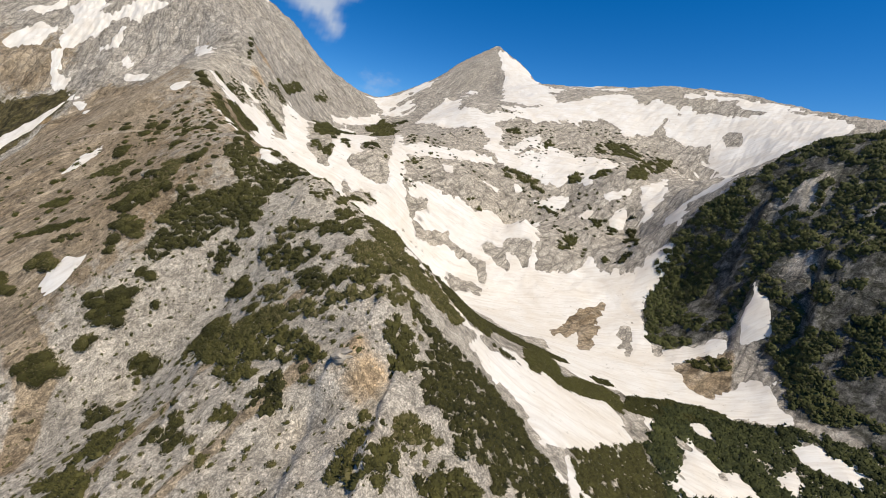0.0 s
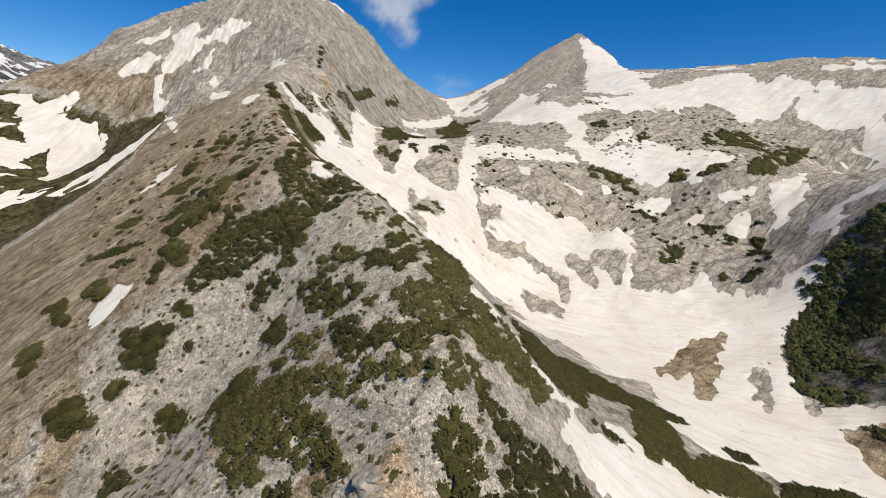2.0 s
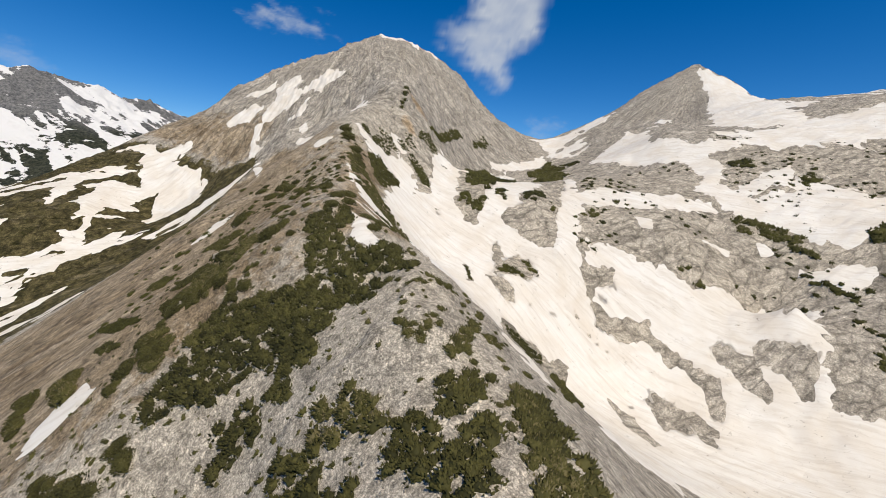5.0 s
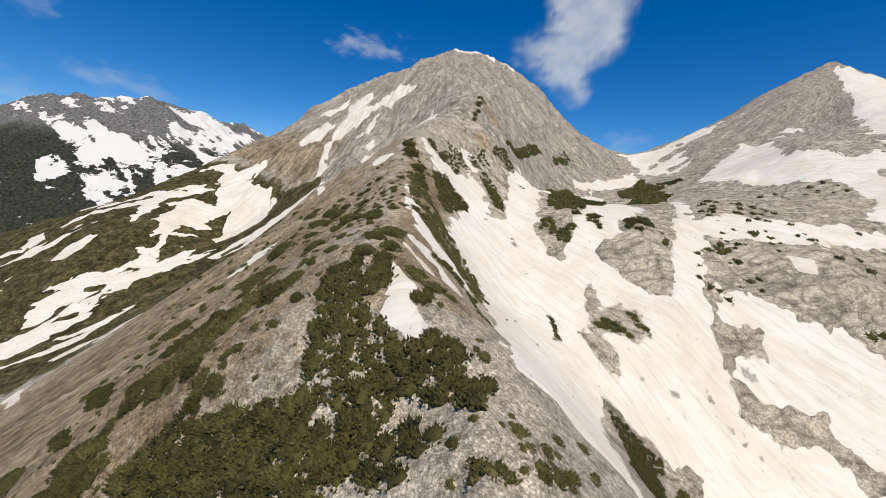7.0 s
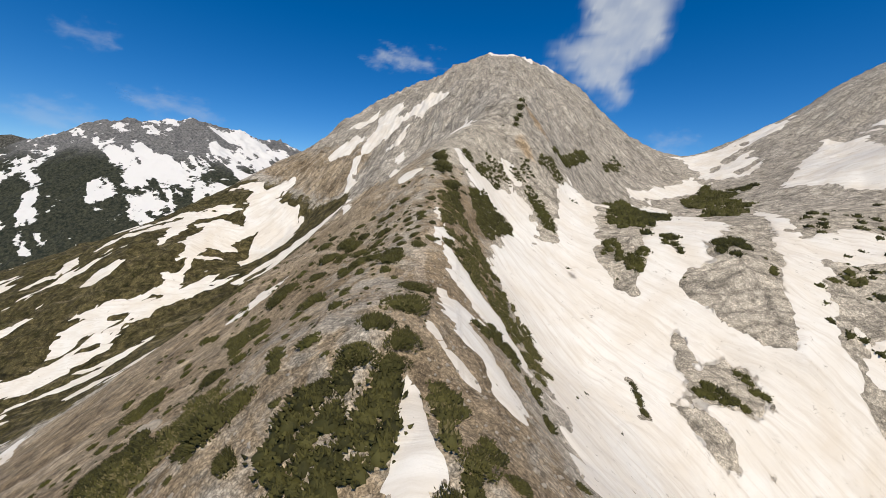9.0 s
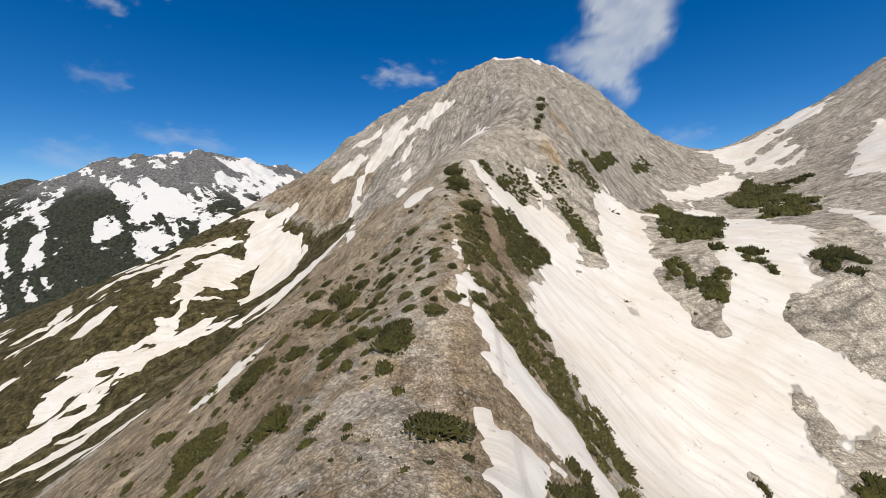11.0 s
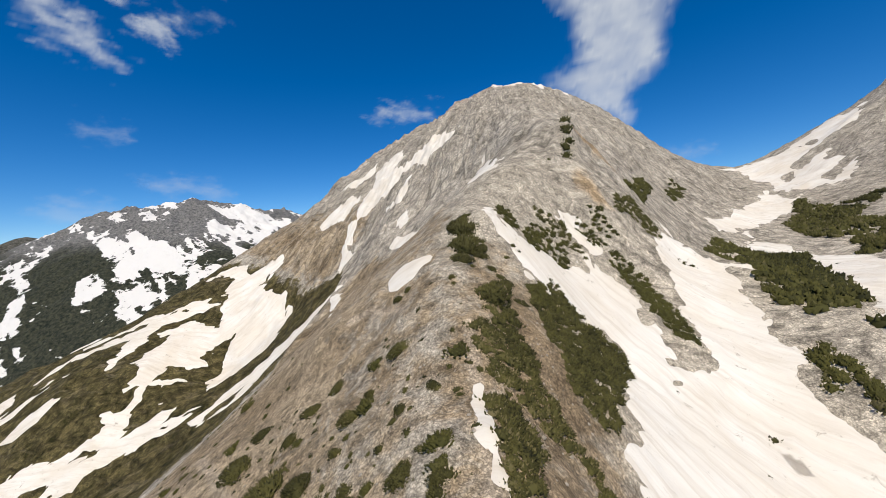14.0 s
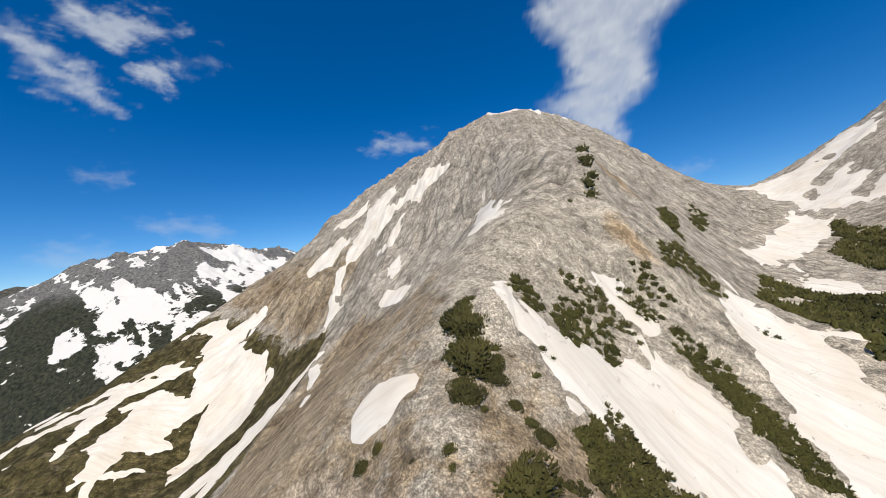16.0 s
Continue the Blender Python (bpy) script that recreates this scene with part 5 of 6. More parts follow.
for path in (((-300, 326), (-266, 321), (-246, 317), (-215, 306), (-200, 306), (-186, 308), (-178, 308)), ((-264, 362), (-255, 364), (-244, 363), (-236, 361)),
             ((-150, 280), (-165, 296), (-171, 307), (-177, 316), (-190, 334), (-211, 357))):
    trail = np.maximum(trail, smooth(2.2, 0.6, near_line(path, GX, GY) + 0.5 * N2))
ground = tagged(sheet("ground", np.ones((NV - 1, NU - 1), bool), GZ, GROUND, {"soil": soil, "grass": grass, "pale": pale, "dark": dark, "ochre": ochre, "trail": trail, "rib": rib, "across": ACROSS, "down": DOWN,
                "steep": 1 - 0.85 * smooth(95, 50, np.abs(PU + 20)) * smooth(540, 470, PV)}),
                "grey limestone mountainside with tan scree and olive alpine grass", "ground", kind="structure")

# ---- snow ----
CELL = np.hypot(np.gradient(US)[None, :], np.gradient(VS)[:, None]) * 0.7


def pieces(mask):
    """Numbers the separate islands of a mask of squares."""
    label = np.where(mask, np.arange(1, mask.size + 1).reshape(mask.shape), 0)
    while True:
        last = label
        for axis in (0, 1):
            for way in (1, -1):
                moved = np.roll(label, way, axis)
                label = np.where(mask, np.maximum(label, moved), 0)
        for axis in (0, 1):
            line = label if axis else label.T
            line = line[:, ::1].copy()
            for c in range(1, line.shape[1]):
                line[:, c] = np.where(line[:, c] > 0, np.maximum(line[:, c], line[:, c - 1]), 0)
            for c in range(line.shape[1] - 2, -1, -1):
                line[:, c] = np.where(line[:, c] > 0, np.maximum(line[:, c], line[:, c + 1]), 0)
            label = np.maximum(label, line if axis else line.T)
        if (label == last).all():
            return label


FLECKS = []
OBLIQUE = (PU > 0) & (ACROSS == PV)
FALL = {"across": np.where(OBLIQUE, 0.7 * (PU + PV), ACROSS), "down": np.where(OBLIQUE, 0.7 * (PU - PV), DOWN)}


def snow_sheet(label, field, thick, kind=""):
    """Snow that lies on the ground where the field is above nought, each island of it a thing."""
    high = field > -0.5 * CELL
    quad = (high[:-1, :-1] | high[1:, :-1] | high[:-1, 1:] | high[1:, 1:])
    z = GZ + np.clip(field * 0.22, -0.8, thick)
    if kind:
        return tagged(sheet("snow_streaks", quad, z, SNOWY, FALL), label, "snow", kind=kind)
    rows, cols = np.nonzero(quad)
    if not len(rows):
        return
    r0, r1, c0, c1 = max(rows.min() - 1, 0), rows.max() + 2, max(cols.min() - 1, 0), cols.max() + 2
    part_of = pieces(np.pad(quad[r0:r1, c0:c1], 1))[1:-1, 1:-1]
    numbers, counts = np.unique(part_of[part_of > 0], return_counts=True)
    for number, count in zip(numbers, counts):
        one = np.zeros_like(quad)
        one[r0:r1, c0:c1] = part_of == number
        if count < 14:
            FLECKS.append((one, z))
        else:
            big = count > 2500
            tagged(sheet("snow_field" if big else "snow_patch", one, z, SNOWY, FALL), label, "snow patch", "snow patches on the mountain")


BARE_FIELD = np.full(GX.shape, -1e3)
for name, pts in list(BARE.items()) + list(PINES.items()):
    if name in ("upper_scatter", "low_scatter", "rib_scatter", "low_right"):
        continue
    lo, hi = pts.min(0) - 20, pts.max(0) + 20
    m = (GX > lo[0]) & (GX < hi[0]) & (GY > lo[1]) & (GY < hi[1])
    BARE_FIELD[m] = np.maximum(BARE_FIELD[m], inside(pts, GX[m], GY[m]) - (1.5 if name in PINES else 0))
RAG = fractal(GX, GY, 22, 4, 51, 0.6)
RAG2 = fractal(GX, GY, 8, 3, 57, 0.65)
RAG3 = fractal(GX, GY, 3, 2, 59, 0.6)
for k, (name, pts) in enumerate(SNOW.items()):
    if name in ("bowl", "range_top"):
        continue
    lo, hi = pts.min(0) - 30, pts.max(0) + 30
    m = (GX > lo[0]) & (GX < hi[0]) & (GY > lo[1]) & (GY < hi[1])
    size = math.sqrt(np.prod(hi - lo - 60) + 1)
    rag = min(9.0, 0.10 * size) * RAG[m] + min(6.0, 0.09 * size) * RAG2[m] + min(2.4, 0.05 * size) * RAG3[m]
    field = np.full(GX.shape, -1e3)
    field[m] = inside(pts, GX[m], GY[m]) + 0.4 * rag if name in ("crest_patch", "crest_patch_low", "knoll_hole") else np.minimum(inside(pts, GX[m], GY[m]) + rag - (2.6 if name.startswith("green") else 2.0 if name == "apron" else 0), -BARE_FIELD[m] + 0.6 * rag)
    words = "broad field of old cream-white snow on the mountainside" if size > 120 else "ragged patch of old cream-white snow on the slope"
    snow_sheet(words, field, 0.35 + 0.012 * k)

# ---- the distant range: a finer piece of ground of its own, with snow in its gullies ----
FX, FY = np.meshgrid(np.arange(-1820, -930, 5.0), np.arange(40, 1200, 5.0))
FRIM = np.minimum(np.minimum(FX + 1820, -935 - FX), np.minimum(FY - 40, 1195 - FY))
FZ = height(FX, FY)
spurs = ridged(FX + 30 * fractal(FX, FY, 90, 3, 301), FY, 120, 5, 303)
FZ = FZ + (spurs - 0.25) * (6 + 20 * smooth(60, 150, FZ)) + 3.0 * ridged(FX, FY, 26, 3, 305) + 0.6 - 45 * smooth(40, 0, FRIM)
steepness = np.hypot(np.gradient(FZ, axis=0), np.gradient(FZ, axis=1)) / 5.0
stripe = fractal((FX + FY) * 0.5 + 0.8 * FZ, (FY - FX) * 0.26, 34, 5, 63, 0.7)
white = 1.15 * stripe + 0.45 * fractal(FX, FY, 110, 4, 61, 0.6) - 0.45 * (steepness - 0.70) - 0.21 + 0.10 * smooth(140, 60, FZ)
for name in ("bowl", "range_top"):
    white = np.maximum(white, 0.022 * np.clip(inside(SNOW[name], FX, FY), -30, 9) + 1.1 * stripe - 0.10)
for name in ("cliff_a", "cliff_b"):
    white = np.minimum(white, -0.018 * np.clip(inside(BARE[name], FX, FY), -30, 7) + 0.8 * stripe + 0.03)
wood = smooth(125, 60, FZ + 40 * fractal(FX, FY, 80, 3, 307))
RANGE, range_nt, range_b = shader("snow_and_dark_rock", 0.9)
range_tc = range_nt.nodes.new("ShaderNodeTexCoord").outputs["Object"]
range_n = noise_node(range_nt, range_tc, 0.05, 7, 0.7, 0.5)
range_f = noise_node(range_nt, range_tc, 0.16, 5, 0.75, 0.3)
range_stone = blend(range_nt, ramp(range_nt, range_f, 0.35, 0.65), (0.06, 0.062, 0.065), (0.24, 0.23, 0.22))
range_wood = blend(range_nt, ramp(range_nt, range_f, 0.4, 0.65), (0.012, 0.016, 0.012), (0.07, 0.07, 0.045))
range_col = blend(range_nt, attribute(range_nt, "wood"), range_stone, range_wood)
range_cut = sums(range_nt, "ADD", attribute(range_nt, "white"), ramp(range_nt, range_n, 0.3, 0.7, -0.14, 0.14))
range_cut = sums(range_nt, "ADD", range_cut, ramp(range_nt, range_f, 0.3, 0.7, -0.08, 0.08))
range_nt.links.new(blend(range_nt, ramp(range_nt, range_cut, -0.015, 0.03), range_col, (0.72, 0.70, 0.68)), range_b.inputs["Base Color"])
bump(range_nt, range_b, sums(range_nt, "ADD", range_n, sums(range_nt, "MULTIPLY", range_f, 0.5)), 0.8, 6.0)
flat = np.arange(FX.size).reshape(FX.shape)
me = bpy.data.meshes.new("distant_range")
me.from_pydata(np.stack([FX, FY, FZ], -1).reshape(-1, 3).tolist(), [], np.stack([flat[:-1, :-1], flat[:-1, 1:], flat[1:, 1:], flat[1:, :-1]], -1).reshape(-1, 4).tolist())
me.polygons.foreach_set("use_smooth", np.ones(len(me.polygons), bool))
for key, field in (("white", white), ("wood", wood)):
    me.attributes.new(key, "FLOAT", "POINT").data.foreach_set("value", field.ravel().astype(np.float32))
me.materials.append(RANGE)
tagged(new("distant_range", me), "distant dark rocky range mottled with snow and pine", "mountain range", kind="structure")

streak = GX * 0.55 + GY * 0.83
green_field = (fractal((GX * 0.83 - GY * 0.55) * 2.6, streak * 0.75, 60, 4, 73, 0.62) - 0.24) * 26
green_field = np.where((GX > -900) & (GX < -430) & (GY > 100) & (GY < 480) & (GZ < 40), np.minimum(green_field, 25 * (grass - 0.7)), -1e3)
snow_sheet("thin snow streaks down the grassy slope", green_field, 0.3, "stuff")
slope_field = (fractal(GX * 0.8 - GY * 0.6, (GX * 0.6 + GY * 0.8) * 3.5, 120, 4, 71, 0.6) - 0.30) * 34
slope_field = np.where((GX > 20) & (GX < 620) & (GY > 640) & (GY < 1150) & (GZ > 5), np.minimum(slope_field, -BARE_FIELD), -1e3)
snow_sheet("scattered snow streaks on the high rock shelf", slope_field, 0.28, "stuff")
fleck_z, fleck_q = GZ.copy() - 0.5, np.zeros((NV - 1, NU - 1), bool)
for one, z in FLECKS:
    fleck_q |= one
    fleck_z = np.maximum(fleck_z, np.where(z > GZ - 0.79, z, -1e4))
tagged(sheet("snow_flecks", fleck_q, fleck_z, SNOWY), "small left-over flecks of melting snow", "snow", kind="stuff")

# ---- dwarf pines ----


def tuft_bush(rng, tufts, spike, wide, height_of=0.6):
    """Points and triangles of a dwarf pine one metre in radius: a low dark core and upward tufts."""
    p1, p2 = rng.uniform(0, 6.28, 2)
    verts, faces = [], []
    rings, seg = 2, 8
    for r in range(rings + 1):
        for s in range(seg):
            a = 6.2832 * s / seg
            lob = 1 + 0.22 * math.sin(2 * a + p1) + 0.14 * math.sin(3 * a + p2)
            e = (r / rings) * 1.5
            rad = 0.82 * lob * math.cos(e) * (1 + rng.uniform(-0.1, 0.1))
            verts.append((rad * math.cos(a), rad * math.sin(a), -0.35 if r == 0 else height_of * 0.72 * math.sin(e) * (1 + rng.uniform(-0.15, 0.15))))
    for r in range(rings):
        for s in range(seg):
            a, b = r * seg + s, r * seg + (s + 1) % seg
            faces += [(a, b, b + seg), (a, b + seg, a + seg)]
    for _ in range(tufts):
        a, q = rng.uniform(0, 6.2832), math.sqrt(rng.uniform(0, 1))
        lob = 1 + 0.22 * math.sin(2 * a + p1) + 0.14 * math.sin(3 * a + p2)
        rad = q * lob
        z = height_of * math.sqrt(max(0.02, 1 - q * q)) * rng.uniform(0.55, 0.95)
        base = np.array((rad * math.cos(a), rad * math.sin(a), z - 0.1))
        way = np.array((math.cos(a) * q * 0.8, math.sin(a) * q * 0.8, 1.0)) + rng.normal(0, 0.28, 3)
        way /= np.linalg.norm(way)
        side = np.cross(way, (0.3, 0.9, 0.1))
        side /= np.linalg.norm(side)
        other = np.cross(way, side)
        w, length = wide * rng.uniform(0.7, 1.3), spike * rng.uniform(0.6, 1.35)
        n = len(verts)
        for k in range(3):
            t = 2.094 * k + a
            verts.append(tuple(base + w * (math.cos(t) * side + math.sin(t) * other)))
        verts.append(tuple(base + way * length))
        faces += [(n, n + 1, n + 3), (n + 1, n + 2, n + 3), (n + 2, n, n + 3)]
    return np.array(verts), np.array(faces)


def stem_mesh(rng):
    """Low crooked limbs that spread from the root."""
    bm = bmesh.new()
    for k in range(6):
        a = k * 1.05 + rng.uniform(-0.3, 0.3)
        last = None
        for s in range(4):
            c = Vector((0.26 * s * math.cos(a + 0.2 * s), 0.26 * s * math.sin(a + 0.2 * s), -0.25 + 0.2 * s))
            r = 0.05 * (1 - s / 4.5)
            ring = [bm.verts.new(c + Vector((r * math.cos(t), r * math.sin(t), r * 0.5 * math.sin(t + 1)))) for t in (0, 2.09, 4.19)]
            if last:
                for i in range(3):
                    bm.faces.new((last[i], last[(i + 1) % 3], ring[(i + 1) % 3], ring[i]))
            last = ring
    me = bpy.data.meshes.new("limbs")
    bm.to_mesh(me)
    bm.free()
    me.materials.append(WOOD)
    return me


def raw_mesh(name, verts, faces, material):
    me = bpy.data.meshes.new(name)
    me.vertices.add(len(verts))
    me.vertices.foreach_set("co", np.asarray(verts, np.float32).ravel())
    n = len(faces)
    me.loops.add(3 * n)
    me.loops.foreach_set("vertex_index", np.asarray(faces, np.int32).ravel())
    me.polygons.add(n)
    me.polygons.foreach_set("loop_start", np.arange(0, 3 * n, 3, dtype=np.int32))
    me.polygons.foreach_set("loop_total", np.full(n, 3, dtype=np.int32))
    me.update(calc_edges=True)
    me.materials.append(material)
    return me


def ground_at(x, y):
    """Heights and upward normals of the ground's own mesh at places on the plan."""
    x, y = np.asarray(x, float), np.asarray(y, float)
    u, v = plan(x, y)
    i, j = np.clip(np.searchsorted(US, u) - 1, 0, NU - 2), np.clip(np.searchsorted(VS, v) - 1, 0, NV - 2)
    fu, fv = (u - US[i]) / (US[i + 1] - US[i]), (v - VS[j]) / (VS[j + 1] - VS[j])
    a, b, c, d = GZ[j, i], GZ[j, i + 1], GZ[j + 1, i], GZ[j + 1, i + 1]
    z = (a * (1 - fu) + b * fu) * (1 - fv) + (c * (1 - fu) + d * fu) * fv
    gu, gv = ((b - a) + (d - c)) / 2 / (US[i + 1] - US[i]), ((c - a) + (d - b)) / 2 / (VS[j + 1] - VS[j])
    nx, ny = -(gu * AY + gv * AX), -(gv * AY - gu * AX)
    n = np.stack([nx, ny, np.ones_like(nx)], -1)
    return z, n / np.linalg.norm(n, axis=-1, keepdims=True)


def standing(x, y, z, normal, turn, sx, sy, sz, lean=0.75):
    """A pose for something that stands on the slope, leaning with it."""
    up = Vector((normal[0] * lean, normal[1] * lean, 1 - lean + normal[2] * lean)).normalized()
    spin = Vector((0, 0, 1)).rotation_difference(up)
    return Matrix.LocRotScale((x, y, z), spin @ Euler((0, 0, turn)).to_quaternion(), (sx, sy, sz))


RNG = np.random.default_rng(7)
BUSH_SHAPES = [tuft_bush(RNG, 430, 0.19, 0.055) for k in range(5)]
MID_SHAPES = [tuft_bush(RNG, 80, 0.30, 0.12) for k in range(4)]
TINY_SHAPES = [tuft_bush(RNG, 9, 0.5, 0.3) for k in range(4)]
MAT_SHAPES = [tuft_bush(RNG, 34, 0.36, 0.16) for k in range(5)]
FAR_SHAPES = [tuft_bush(RNG, 18, 0.42, 0.25) for k in range(4)]


def thicket(name, label, places, shapes, material):
    """One joined growth of pines at places (x, y, radius)."""
    places = np.array(places)
    z, normal = ground_at(places[:, 0], places[:, 1])
    all_v, all_f, count = [], [], 0
    for (x, y, r), h, n in zip(places, z, normal):
        verts, faces = shapes[RNG.integers(len(shapes))]
        m = np.array(standing(x, y, h, n, RNG.uniform(0, 6.28), r * RNG.uniform(0.85, 1.2), r * RNG.uniform(0.85, 1.2), r * RNG.uniform(0.85, 1.5)))
        all_v.append(verts @ m[:3, :3].T + m[:3, 3])
        all_f.append(faces + count)
        count += len(verts)
    return tagged(new(name, raw_mesh(name, np.concatenate(all_v), np.concatenate(all_f), material)), label, "dwarf pine", kind="stuff")


def fill(points, step, jitter=0.45, keep=1.0, grow=0.0, rag=2.4):
    lo, hi = points.min(0), points.max(0)
    gx, gy = np.meshgrid(np.arange(lo[0] - 4, hi[0] + 4, step), np.arange(lo[1] - 4, hi[1] + 4, step))
    gx = gx.ravel() + RNG.uniform(-jitter, jitter, gx.size) * step
    gy = gy.ravel() + RNG.uniform(-jitter, jitter, gy.size) * step
    ok = (inside(points, gx, gy) + rag * fractal(gx, gy, 7, 2, 81) > 0.35 * step - grow) & (RNG.uniform(0, 1, gx.size) < keep)
    return gx[ok], gy[ok]


def pine_mat(name, points):
    c = points.mean(0)
    u, v = plan(c[0], c[1])
    away = math.hypot(max(abs(u) - 60, 0), max(60 - v, v - 400, 0))
    roll = np.roll(points, -1, 0)
    area = 0.5 * abs((points[:, 0] * roll[:, 1] - points[:, 1] * roll[:, 0]).sum())
    strip = name.startswith(("rim", "strip", "wall", "left_strip"))
    if away < 40:
        step, shapes, material = min(2.3, max(1.2, 0.22 * math.sqrt(area))), MAT_SHAPES, PINE
    elif away < 130:
        step, shapes, material = min(3.0, max(1.6, 0.25 * math.sqrt(area))), MAT_SHAPES, PINE_FAR
    else:
        step, shapes, material = 3.6 if area < 400 else 4.6, FAR_SHAPES, PINE_FAR
    if strip:
        step = min(step, 1.7 if away < 130 else 2.6)
    x, y = fill(points, step, grow=(-0.4 if name.startswith(("strip3", "rim9", "rim_l")) else 0.45 if name.startswith(("wall", "rim_a", "rim_b", "foot", "low_", "strip0", "dome", "slope", "crest")) else -0.1) * step, rag=min(1.5, 0.10 * math.sqrt(area)))
    if not len(x):
        x, y = points[:1, 0], points[:1, 1]
    gap = fractal(x, y, 3.0 * step, 2, 85) > (-0.08 if name.startswith(("rim9", "rim_l", "rim_k", "rim_m", "rim_g")) else -0.3 if name.startswith(("strip3", "strip0_c", "spur", "islet", "shelf")) else -0.62 if area < 150 else -1.1 if name in ("crest_mat", "crest_low", "slope_mat", "slope_top") else -0.5 if name.endswith("olive") or name.startswith(("foot", "strip0")) else -0.75)
    for white_name in ("crest_patch", "crest_patch_low", "knoll_hole", "knoll_patch", "left_a"):
        gap &= inside(SNOW[white_name], x, y) < -0.2
    x, y = x[gap], y[gap]
    r = step * RNG.uniform(0.6, 1.0, len(x))
    if len(x):
        thicket("pine_thicket", "dense olive-green dwarf pine thicket hugging the slope", np.stack([x, y, r], 1), shapes, material)


for name, pts in PINES.items():
    if name.startswith("clump"):
        px, py = fill(pts, 2.5, 0.5, rag=0.8)
        if not len(px):
            px, py = pts.mean(0)[:1], pts.mean(0)[1:]
        BUSHES += [(x, y, d) for x, y, d in zip(px, py, RNG.uniform(2.6, 5.0, len(px)))]
    elif "scatter" not in name and name not in ("low_right", "hill_foot", "hill_right", "hill_under"):
        pine_mat(name, pts)


def scatter(points, step, keep, low, high, shapes, material, label):
    x, y = fill(points, step, 0.5, keep)
    clump = fractal(x, y, 16, 2, 91)
    ok = clump > -0.25
    x, y, clump = x[ok], y[ok], clump[ok]
    r = low + (high - low) * RNG.uniform(0, 1, len(x)) ** 2 * (0.6 + 0.8 * np.clip(clump + 0.4, 0, 1))
    thicket("pine_scrub", label, np.stack([x, y, r], 1), shapes, material)


scatter(PINES["rib_scatter"], 4.5, 0.35, 0.5, 1.6, MID_SHAPES, PINE, "small dwarf pine tufts on bare grey rock")
scatter(PINES["upper_scatter"], 7.5, 0.6, 0.6, 2.2, MID_SHAPES, PINE_FAR, "small dark juniper cushions on tan scree")
scatter(PINES["low_scatter"], 6.0, 0.5, 0.3, 1.0, MID_SHAPES, PINE, "tiny dark juniper cushions on tan scree")

# small growth all over the left side of the crest
def side_growth(v0, v1, u0, u1, step, keep, low, high, shapes, size, cut, seed, label):
    gu, gv = np.meshgrid(np.arange(u0, u1, step), np.arange(v0, v1, step))
    gu, gv = gu.ravel() + RNG.uniform(-0.5, 0.5, gu.size) * step, gv.ravel() + RNG.uniform(-0.5, 0.5, gu.size) * step
    x, y = (gu + 65) * AY + gv * AX, gv * AY - (gu + 65) * AX
    ok = (fractal(x, y, size, 3, seed) > cut) & (RNG.uniform(0, 1, len(x)) < keep)
    for pts in SNOW.values():
        ok &= inside(pts, x, y) < 1
    r = low + (high - low) * RNG.uniform(0, 1, ok.sum()) ** 2
    thicket("pine_scrub", label, np.stack([x[ok], y[ok], r], 1), shapes, PINE)


side_growth(20, 245, -125, -4, 3.0, 0.6, 0.3, 1.1, TINY_SHAPES, 30, -0.3, 111, "small dark juniper cushions among pale stones")
side_growth(15, 165, -115, -14, 4.4, 0.6, 0.7, 1.8, MID_SHAPES, 15, 0.10, 113, "olive dwarf pine clumps on the pale stony slope")
side_growth(240, 430, -95, -4, 3.4, 0.5, 0.22, 0.85, TINY_SHAPES, 30, -0.2, 115, "tiny dark cushions on tan scree")
side_growth(225, 400, -75, -14, 7, 0.5, 0.7, 1.7, MID_SHAPES, 24, 0.1, 117, "rounded dark dwarf pine cushions on tan scree")
side_growth(60, 240, 2, 26, 3.4, 0.5, 0.6, 1.6, MID_SHAPES, 14, 0.12, 119, "dwarf pine tufts along the crest")

# wooded hillside and the foot of the ridge
HILL = np.array(((222, 380), (262, 392), (300, 395), (350, 396), (385, 385), (400, 300), (420, 150), (330, 60), (270, 130), (262, 200), (250, 262), (238, 330)), float)
hx, hy = (np.concatenate(q) for q in zip(fill(HILL, 3.9, 0.5), fill(PINES["hill_foot"], 3.6, 0.5), fill(PINES["hill_right"], 3.6, 0.5), fill(PINES["hill_under"], 3.4, 0.5)))
crags = np.maximum.reduce([spot(hx, hy, 310, 333, 16), spot(hx, hy, 281, 284, 9), spot(hx, hy, 328, 287, 10)])
ok = (crags < 0.72) & (inside(SNOW["hill_gully"], hx, hy) < -1) & (fractal(hx, hy, 22, 4, 95) > -0.22)
thicket("pine_forest", "dark green pine cover on the wooded hillside", np.stack([hx[ok], hy[ok], RNG.uniform(1.8, 4.6, ok.sum())], 1), FAR_SHAPES, PINE_DARK)
lx, ly = fill(PINES["low_right"], 3.2, 0.5)
white = np.full(len(lx), -1e3)
for name, pts in SNOW.items():
    if name.startswith("flank") or name == "cirque":
        white = np.maximum(white, inside(pts, lx, ly))
ok = (white < -0.5) & (fractal(lx, ly, 16, 3, 97) > -0.5)
thicket("pine_forest", "dark green pine cover at the foot of the ridge", np.stack([lx[ok], ly[ok], RNG.uniform(1.9, 3.4, ok.sum())], 1), FAR_SHAPES, PINE_DARK)

# cushions over the rock shelf and the far slopes
SHELF = np.array(((-60, 440), (40, 470), (120, 470), (240, 440), (330, 520), (420, 640), (300, 760), (100, 800), (-20, 760), (-70, 560)), float)
sx, sy = fill(SHELF, 8, 0.5)
grow = fractal(sx, sy, 60, 3, 99)
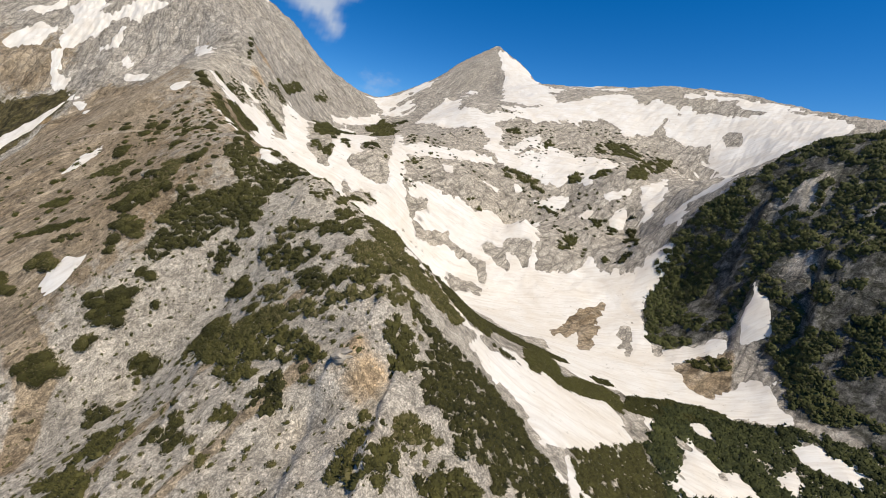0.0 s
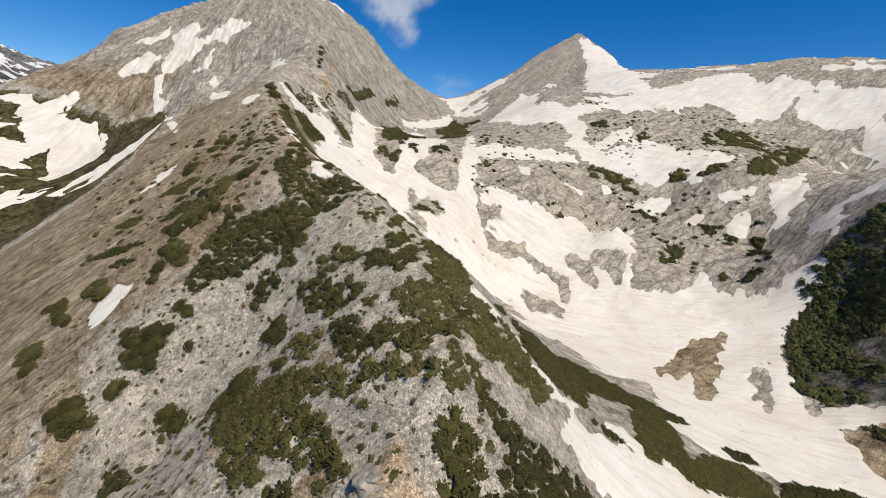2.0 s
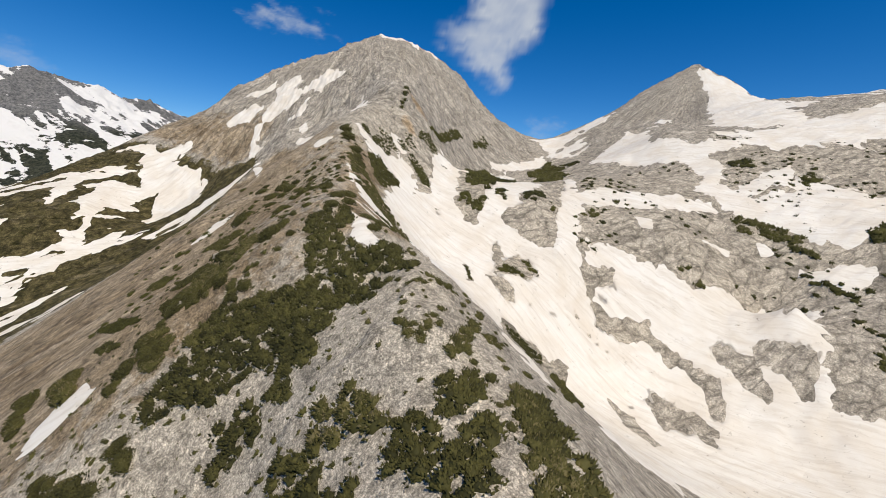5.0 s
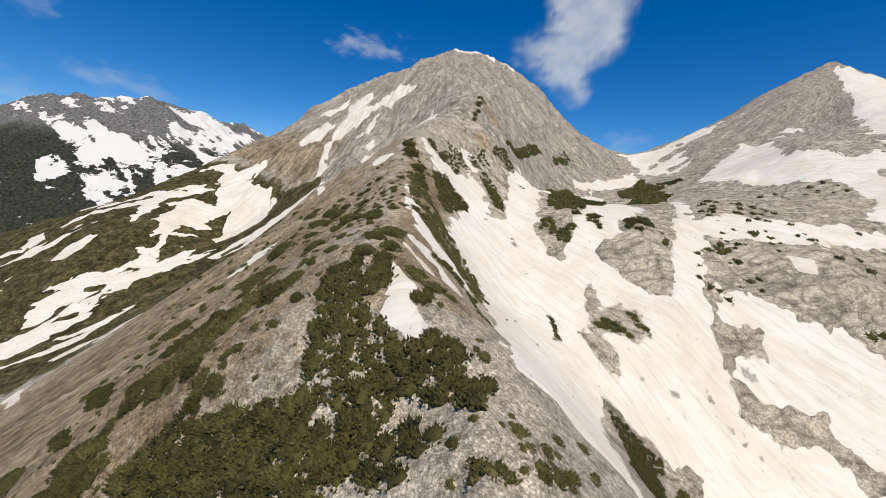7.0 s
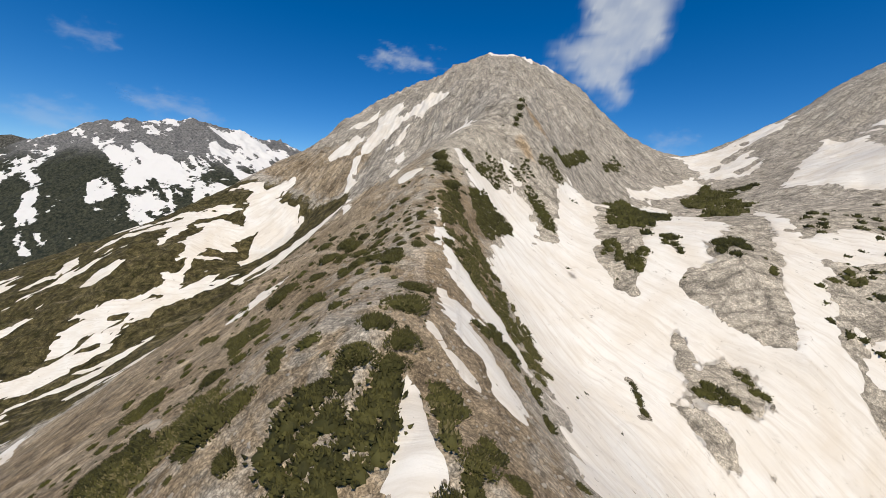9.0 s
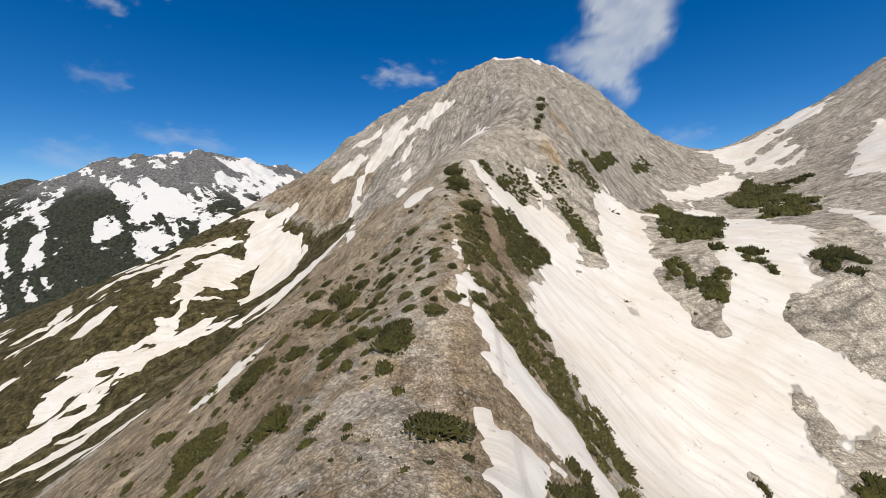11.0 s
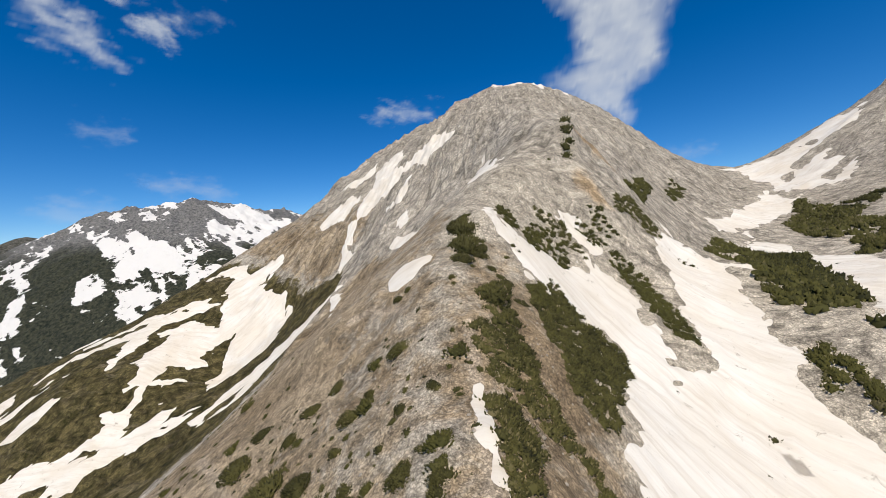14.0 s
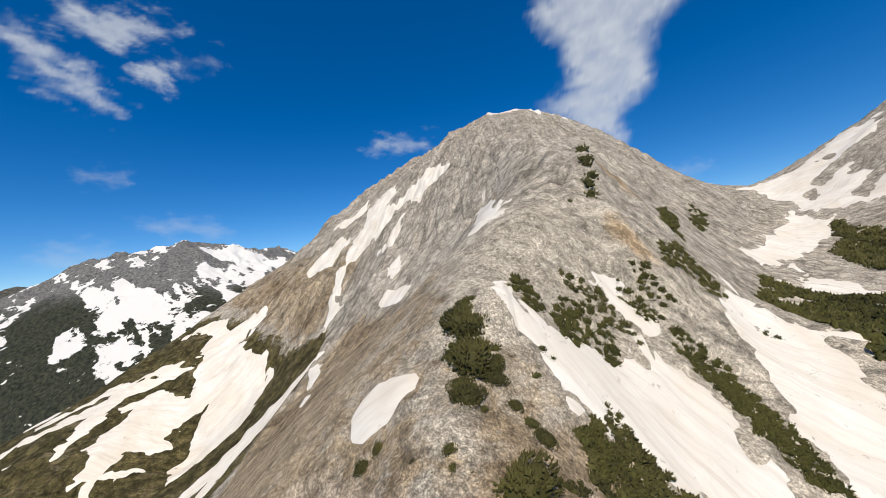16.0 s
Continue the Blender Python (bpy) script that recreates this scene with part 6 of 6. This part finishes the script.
ok = (grow > 0.02) & (RNG.uniform(0, 1, len(sx)) < 0.4)
thicket("pine_scrub", "dark dwarf pine cushions on the grey rock shelf", np.stack([sx[ok], sy[ok], RNG.uniform(1.2, 3.2, ok.sum())], 1), FAR_SHAPES, PINE_FAR)
# twigs that poke out of the snow below the crest
tx, ty = fill(SNOW["big_field"], 11, 0.5, 0.12)
thicket("pine_twigs", "dark pine twigs poking out of the snow field", np.stack([tx, ty, RNG.uniform(0.5, 1.3, len(tx))], 1), FAR_SHAPES, PINE)

# single dwarf pines on the ridge
originals = []
for k, shape in enumerate(BUSH_SHAPES):
    bush = new("dwarf_pine")
    part_ob = new("foliage", raw_mesh("foliage", shape[0], shape[1], PINE))
    part_ob.parent = bush
    limbs = new("limbs", stem_mesh(RNG))
    limbs.parent = bush
    tagged(limbs, "grey-brown crooked limbs")
    originals.append(bush)
places = np.array(BUSHES)
bz, bn = ground_at(places[:, 0], places[:, 1])
for k, ((x, y, d), h, n) in enumerate(zip(places, bz, bn)):
    r = 0.40 * min(d, 6.0)
    m = standing(x, y, h, n, RNG.uniform(0, 6.28), r, r * RNG.uniform(0.8, 1.1), r * RNG.uniform(0.85, 1.15))
    size = "broad" if r > 2.2 else "small" if r < 1.3 else "rounded"
    where = "pale crest rock" if x > -110 else "tan scree"
    bush = originals[k] if k < len(originals) else copy_thing(originals[k % len(originals)], m)
    if k < len(originals):
        bush.matrix_basis = m
    tagged(bush, f"{size} olive-green dwarf mountain pine growing on {where}", "dwarf pine", "dwarf pines on the ridge")

# ---- rock outcrops and stones ----


def outcrop(x, y, r, tall, seed):
    bm = bmesh.new()
    bmesh.ops.create_icosphere(bm, subdivisions=3, radius=1)
    for v in bm.verts:
        p = v.co * 1.6 + Vector((seed * 3.1, seed * 1.7, 0))
        k = 1 + 0.35 * noise.fractal(p, 0.7, 2.1, 4) - 0.25 * abs(noise.noise(p * 2.7))
        step = round(v.co.z * 5) / 5
        v.co = Vector((v.co.x * r * k, v.co.y * r * k * 0.8, (0.5 * v.co.z + 0.5 * step) * tall * k))
    me = bpy.data.meshes.new("rock_outcrop")
    bm.to_mesh(me)
    bm.free()
    me.materials.append(ROCK)
    z, n = ground_at(np.array([x]), np.array([y]))
    ob = new("rock_outcrop", me)
    ob.matrix_basis = standing(x, y, z[0] - 0.25 * tall, n[0], seed * 1.3, 1, 1, 1, 0.5)
    return tagged(ob, "craggy pale limestone outcrop rising from the slope", "rock", "limestone outcrops")


for k, (x, y, r, tall) in enumerate(((-161, 204, 3.4, 1.3), (-104, 213, 3.6, 1.2), (-170, 224, 3.2, 1.6), (-24, 99, 4.5, 1.8))):
    outcrop(x, y, r, tall, k + 1)

STONE_V = np.array(((1, 0, 0), (-0.8, 0.3, 0), (0.1, 0.9, 0.1), (-0.1, -0.8, 0), (0.1, 0, 0.7), (0, 0, -0.6)))
STONE_F = np.array(((0, 2, 4), (2, 1, 4), (1, 3, 4), (3, 0, 4), (2, 0, 5), (1, 2, 5), (3, 1, 5), (0, 3, 5)))
su, sv = RNG.normal(0, 34, 9000), RNG.uniform(80, 440, 9000)
stx, sty = (su + 65) * AY + sv * AX, sv * AY - (su + 65) * AX
stz, stn = ground_at(stx, sty)
all_v, all_f = [], []
for k in range(len(stx)):
    r = 0.12 + 0.55 * RNG.uniform() ** 4
    turn = RNG.uniform(0, 6.28)
    c, s = math.cos(turn), math.sin(turn)
    v = STONE_V * r * RNG.uniform(0.7, 1.3, (6, 3))
    all_v.append(np.stack([stx[k] + c * v[:, 0] - s * v[:, 1], sty[k] + s * v[:, 0] + c * v[:, 1], stz[k] + v[:, 2]], 1))
    all_f.append(STONE_F + 6 * k)
tagged(new("scree_stones", raw_mesh("scree_stones", np.concatenate(all_v), np.concatenate(all_f), ROCK)), "loose pale limestone scree stones along the ridge", "scree", kind="stuff")

# ---- clouds ----
CLOUD = bpy.data.materials.new("cloud")
CLOUD.use_nodes = True
cnt = CLOUD.node_tree
cnt.nodes.clear()
c_out, c_mix, c_clear = cnt.nodes.new("ShaderNodeOutputMaterial"), cnt.nodes.new("ShaderNodeMixShader"), cnt.nodes.new("ShaderNodeBsdfTransparent")
c_glow = node(cnt, "ShaderNodeEmission", Color=(0.64, 0.68, 0.73, 1), Strength=0.9)
c_att = attribute(cnt, "vapour")
cnt.links.new(c_att, c_mix.inputs[0])
cnt.links.new(c_clear.outputs[0], c_mix.inputs[1])
cnt.links.new(c_glow.outputs[0], c_mix.inputs[2])
cnt.links.new(c_mix.outputs[0], c_out.inputs["Surface"])


def cloud(name, pts, thick, seed):
    """A far sheet of vapour, thin at its edges, on the sky's dome."""
    lo, hi = pts.min(0) - 2.5, pts.max(0) + 2.5
    a, e = np.meshgrid(np.linspace(lo[0], hi[0], 60), np.linspace(lo[1], hi[1], 46))
    wob = 1.1 * fractal(a, e, 3.0, 4, seed, 0.6)
    wisp = fractal(a * 0.8 + e * 0.5, e * 1.6, 2.2, 5, seed + 5, 0.65)
    d = inside(pts, a + 0.6 * wob, e + 0.6 * wob)
    density = smooth(-1.6, 1.5, d + (1.2 if thick > 0.8 else 2.6) * wisp - (0.0 if thick > 0.8 else 0.5)) * thick * (0.8 + 0.3 * wisp)
    density *= smooth(0, 0.8, np.minimum(np.minimum(a - lo[0], hi[0] - a), np.minimum(e - lo[1], hi[1] - e)))
    ra, re = np.radians(a), np.radians(e)
    R = 3900
    co = np.stack([-150 + R * np.sin(ra) * np.cos(re), 300 + R * np.cos(ra) * np.cos(re), 60 + R * np.sin(re)], -1).reshape(-1, 3)
    idx = np.arange(a.size).reshape(a.shape)
    q = np.stack([idx[:-1, :-1], idx[:-1, 1:], idx[1:, 1:], idx[1:, :-1]], -1).reshape(-1, 4)
    me = bpy.data.meshes.new("cloud")
    me.from_pydata(co.tolist(), [], q.tolist())
    layer = me.attributes.new("vapour", "FLOAT", "POINT")
    layer.data.foreach_set("value", np.clip(density, 0, 1).ravel().astype(np.float32))
    me.materials.append(CLOUD)
    ob = new("cloud", me)
    return tagged(ob, "soft greyish-white cloud in the blue sky", "cloud", "clouds in the sky")


for k, (name, pts) in enumerate(CLOUDS.items()):
    cloud(name, pts, 0.88 if name == "trunk" else 0.7 if name in ("left_a", "left_b", "puff_a") else 0.45 if name == "lens" else 0.22, 200 + 9 * k)
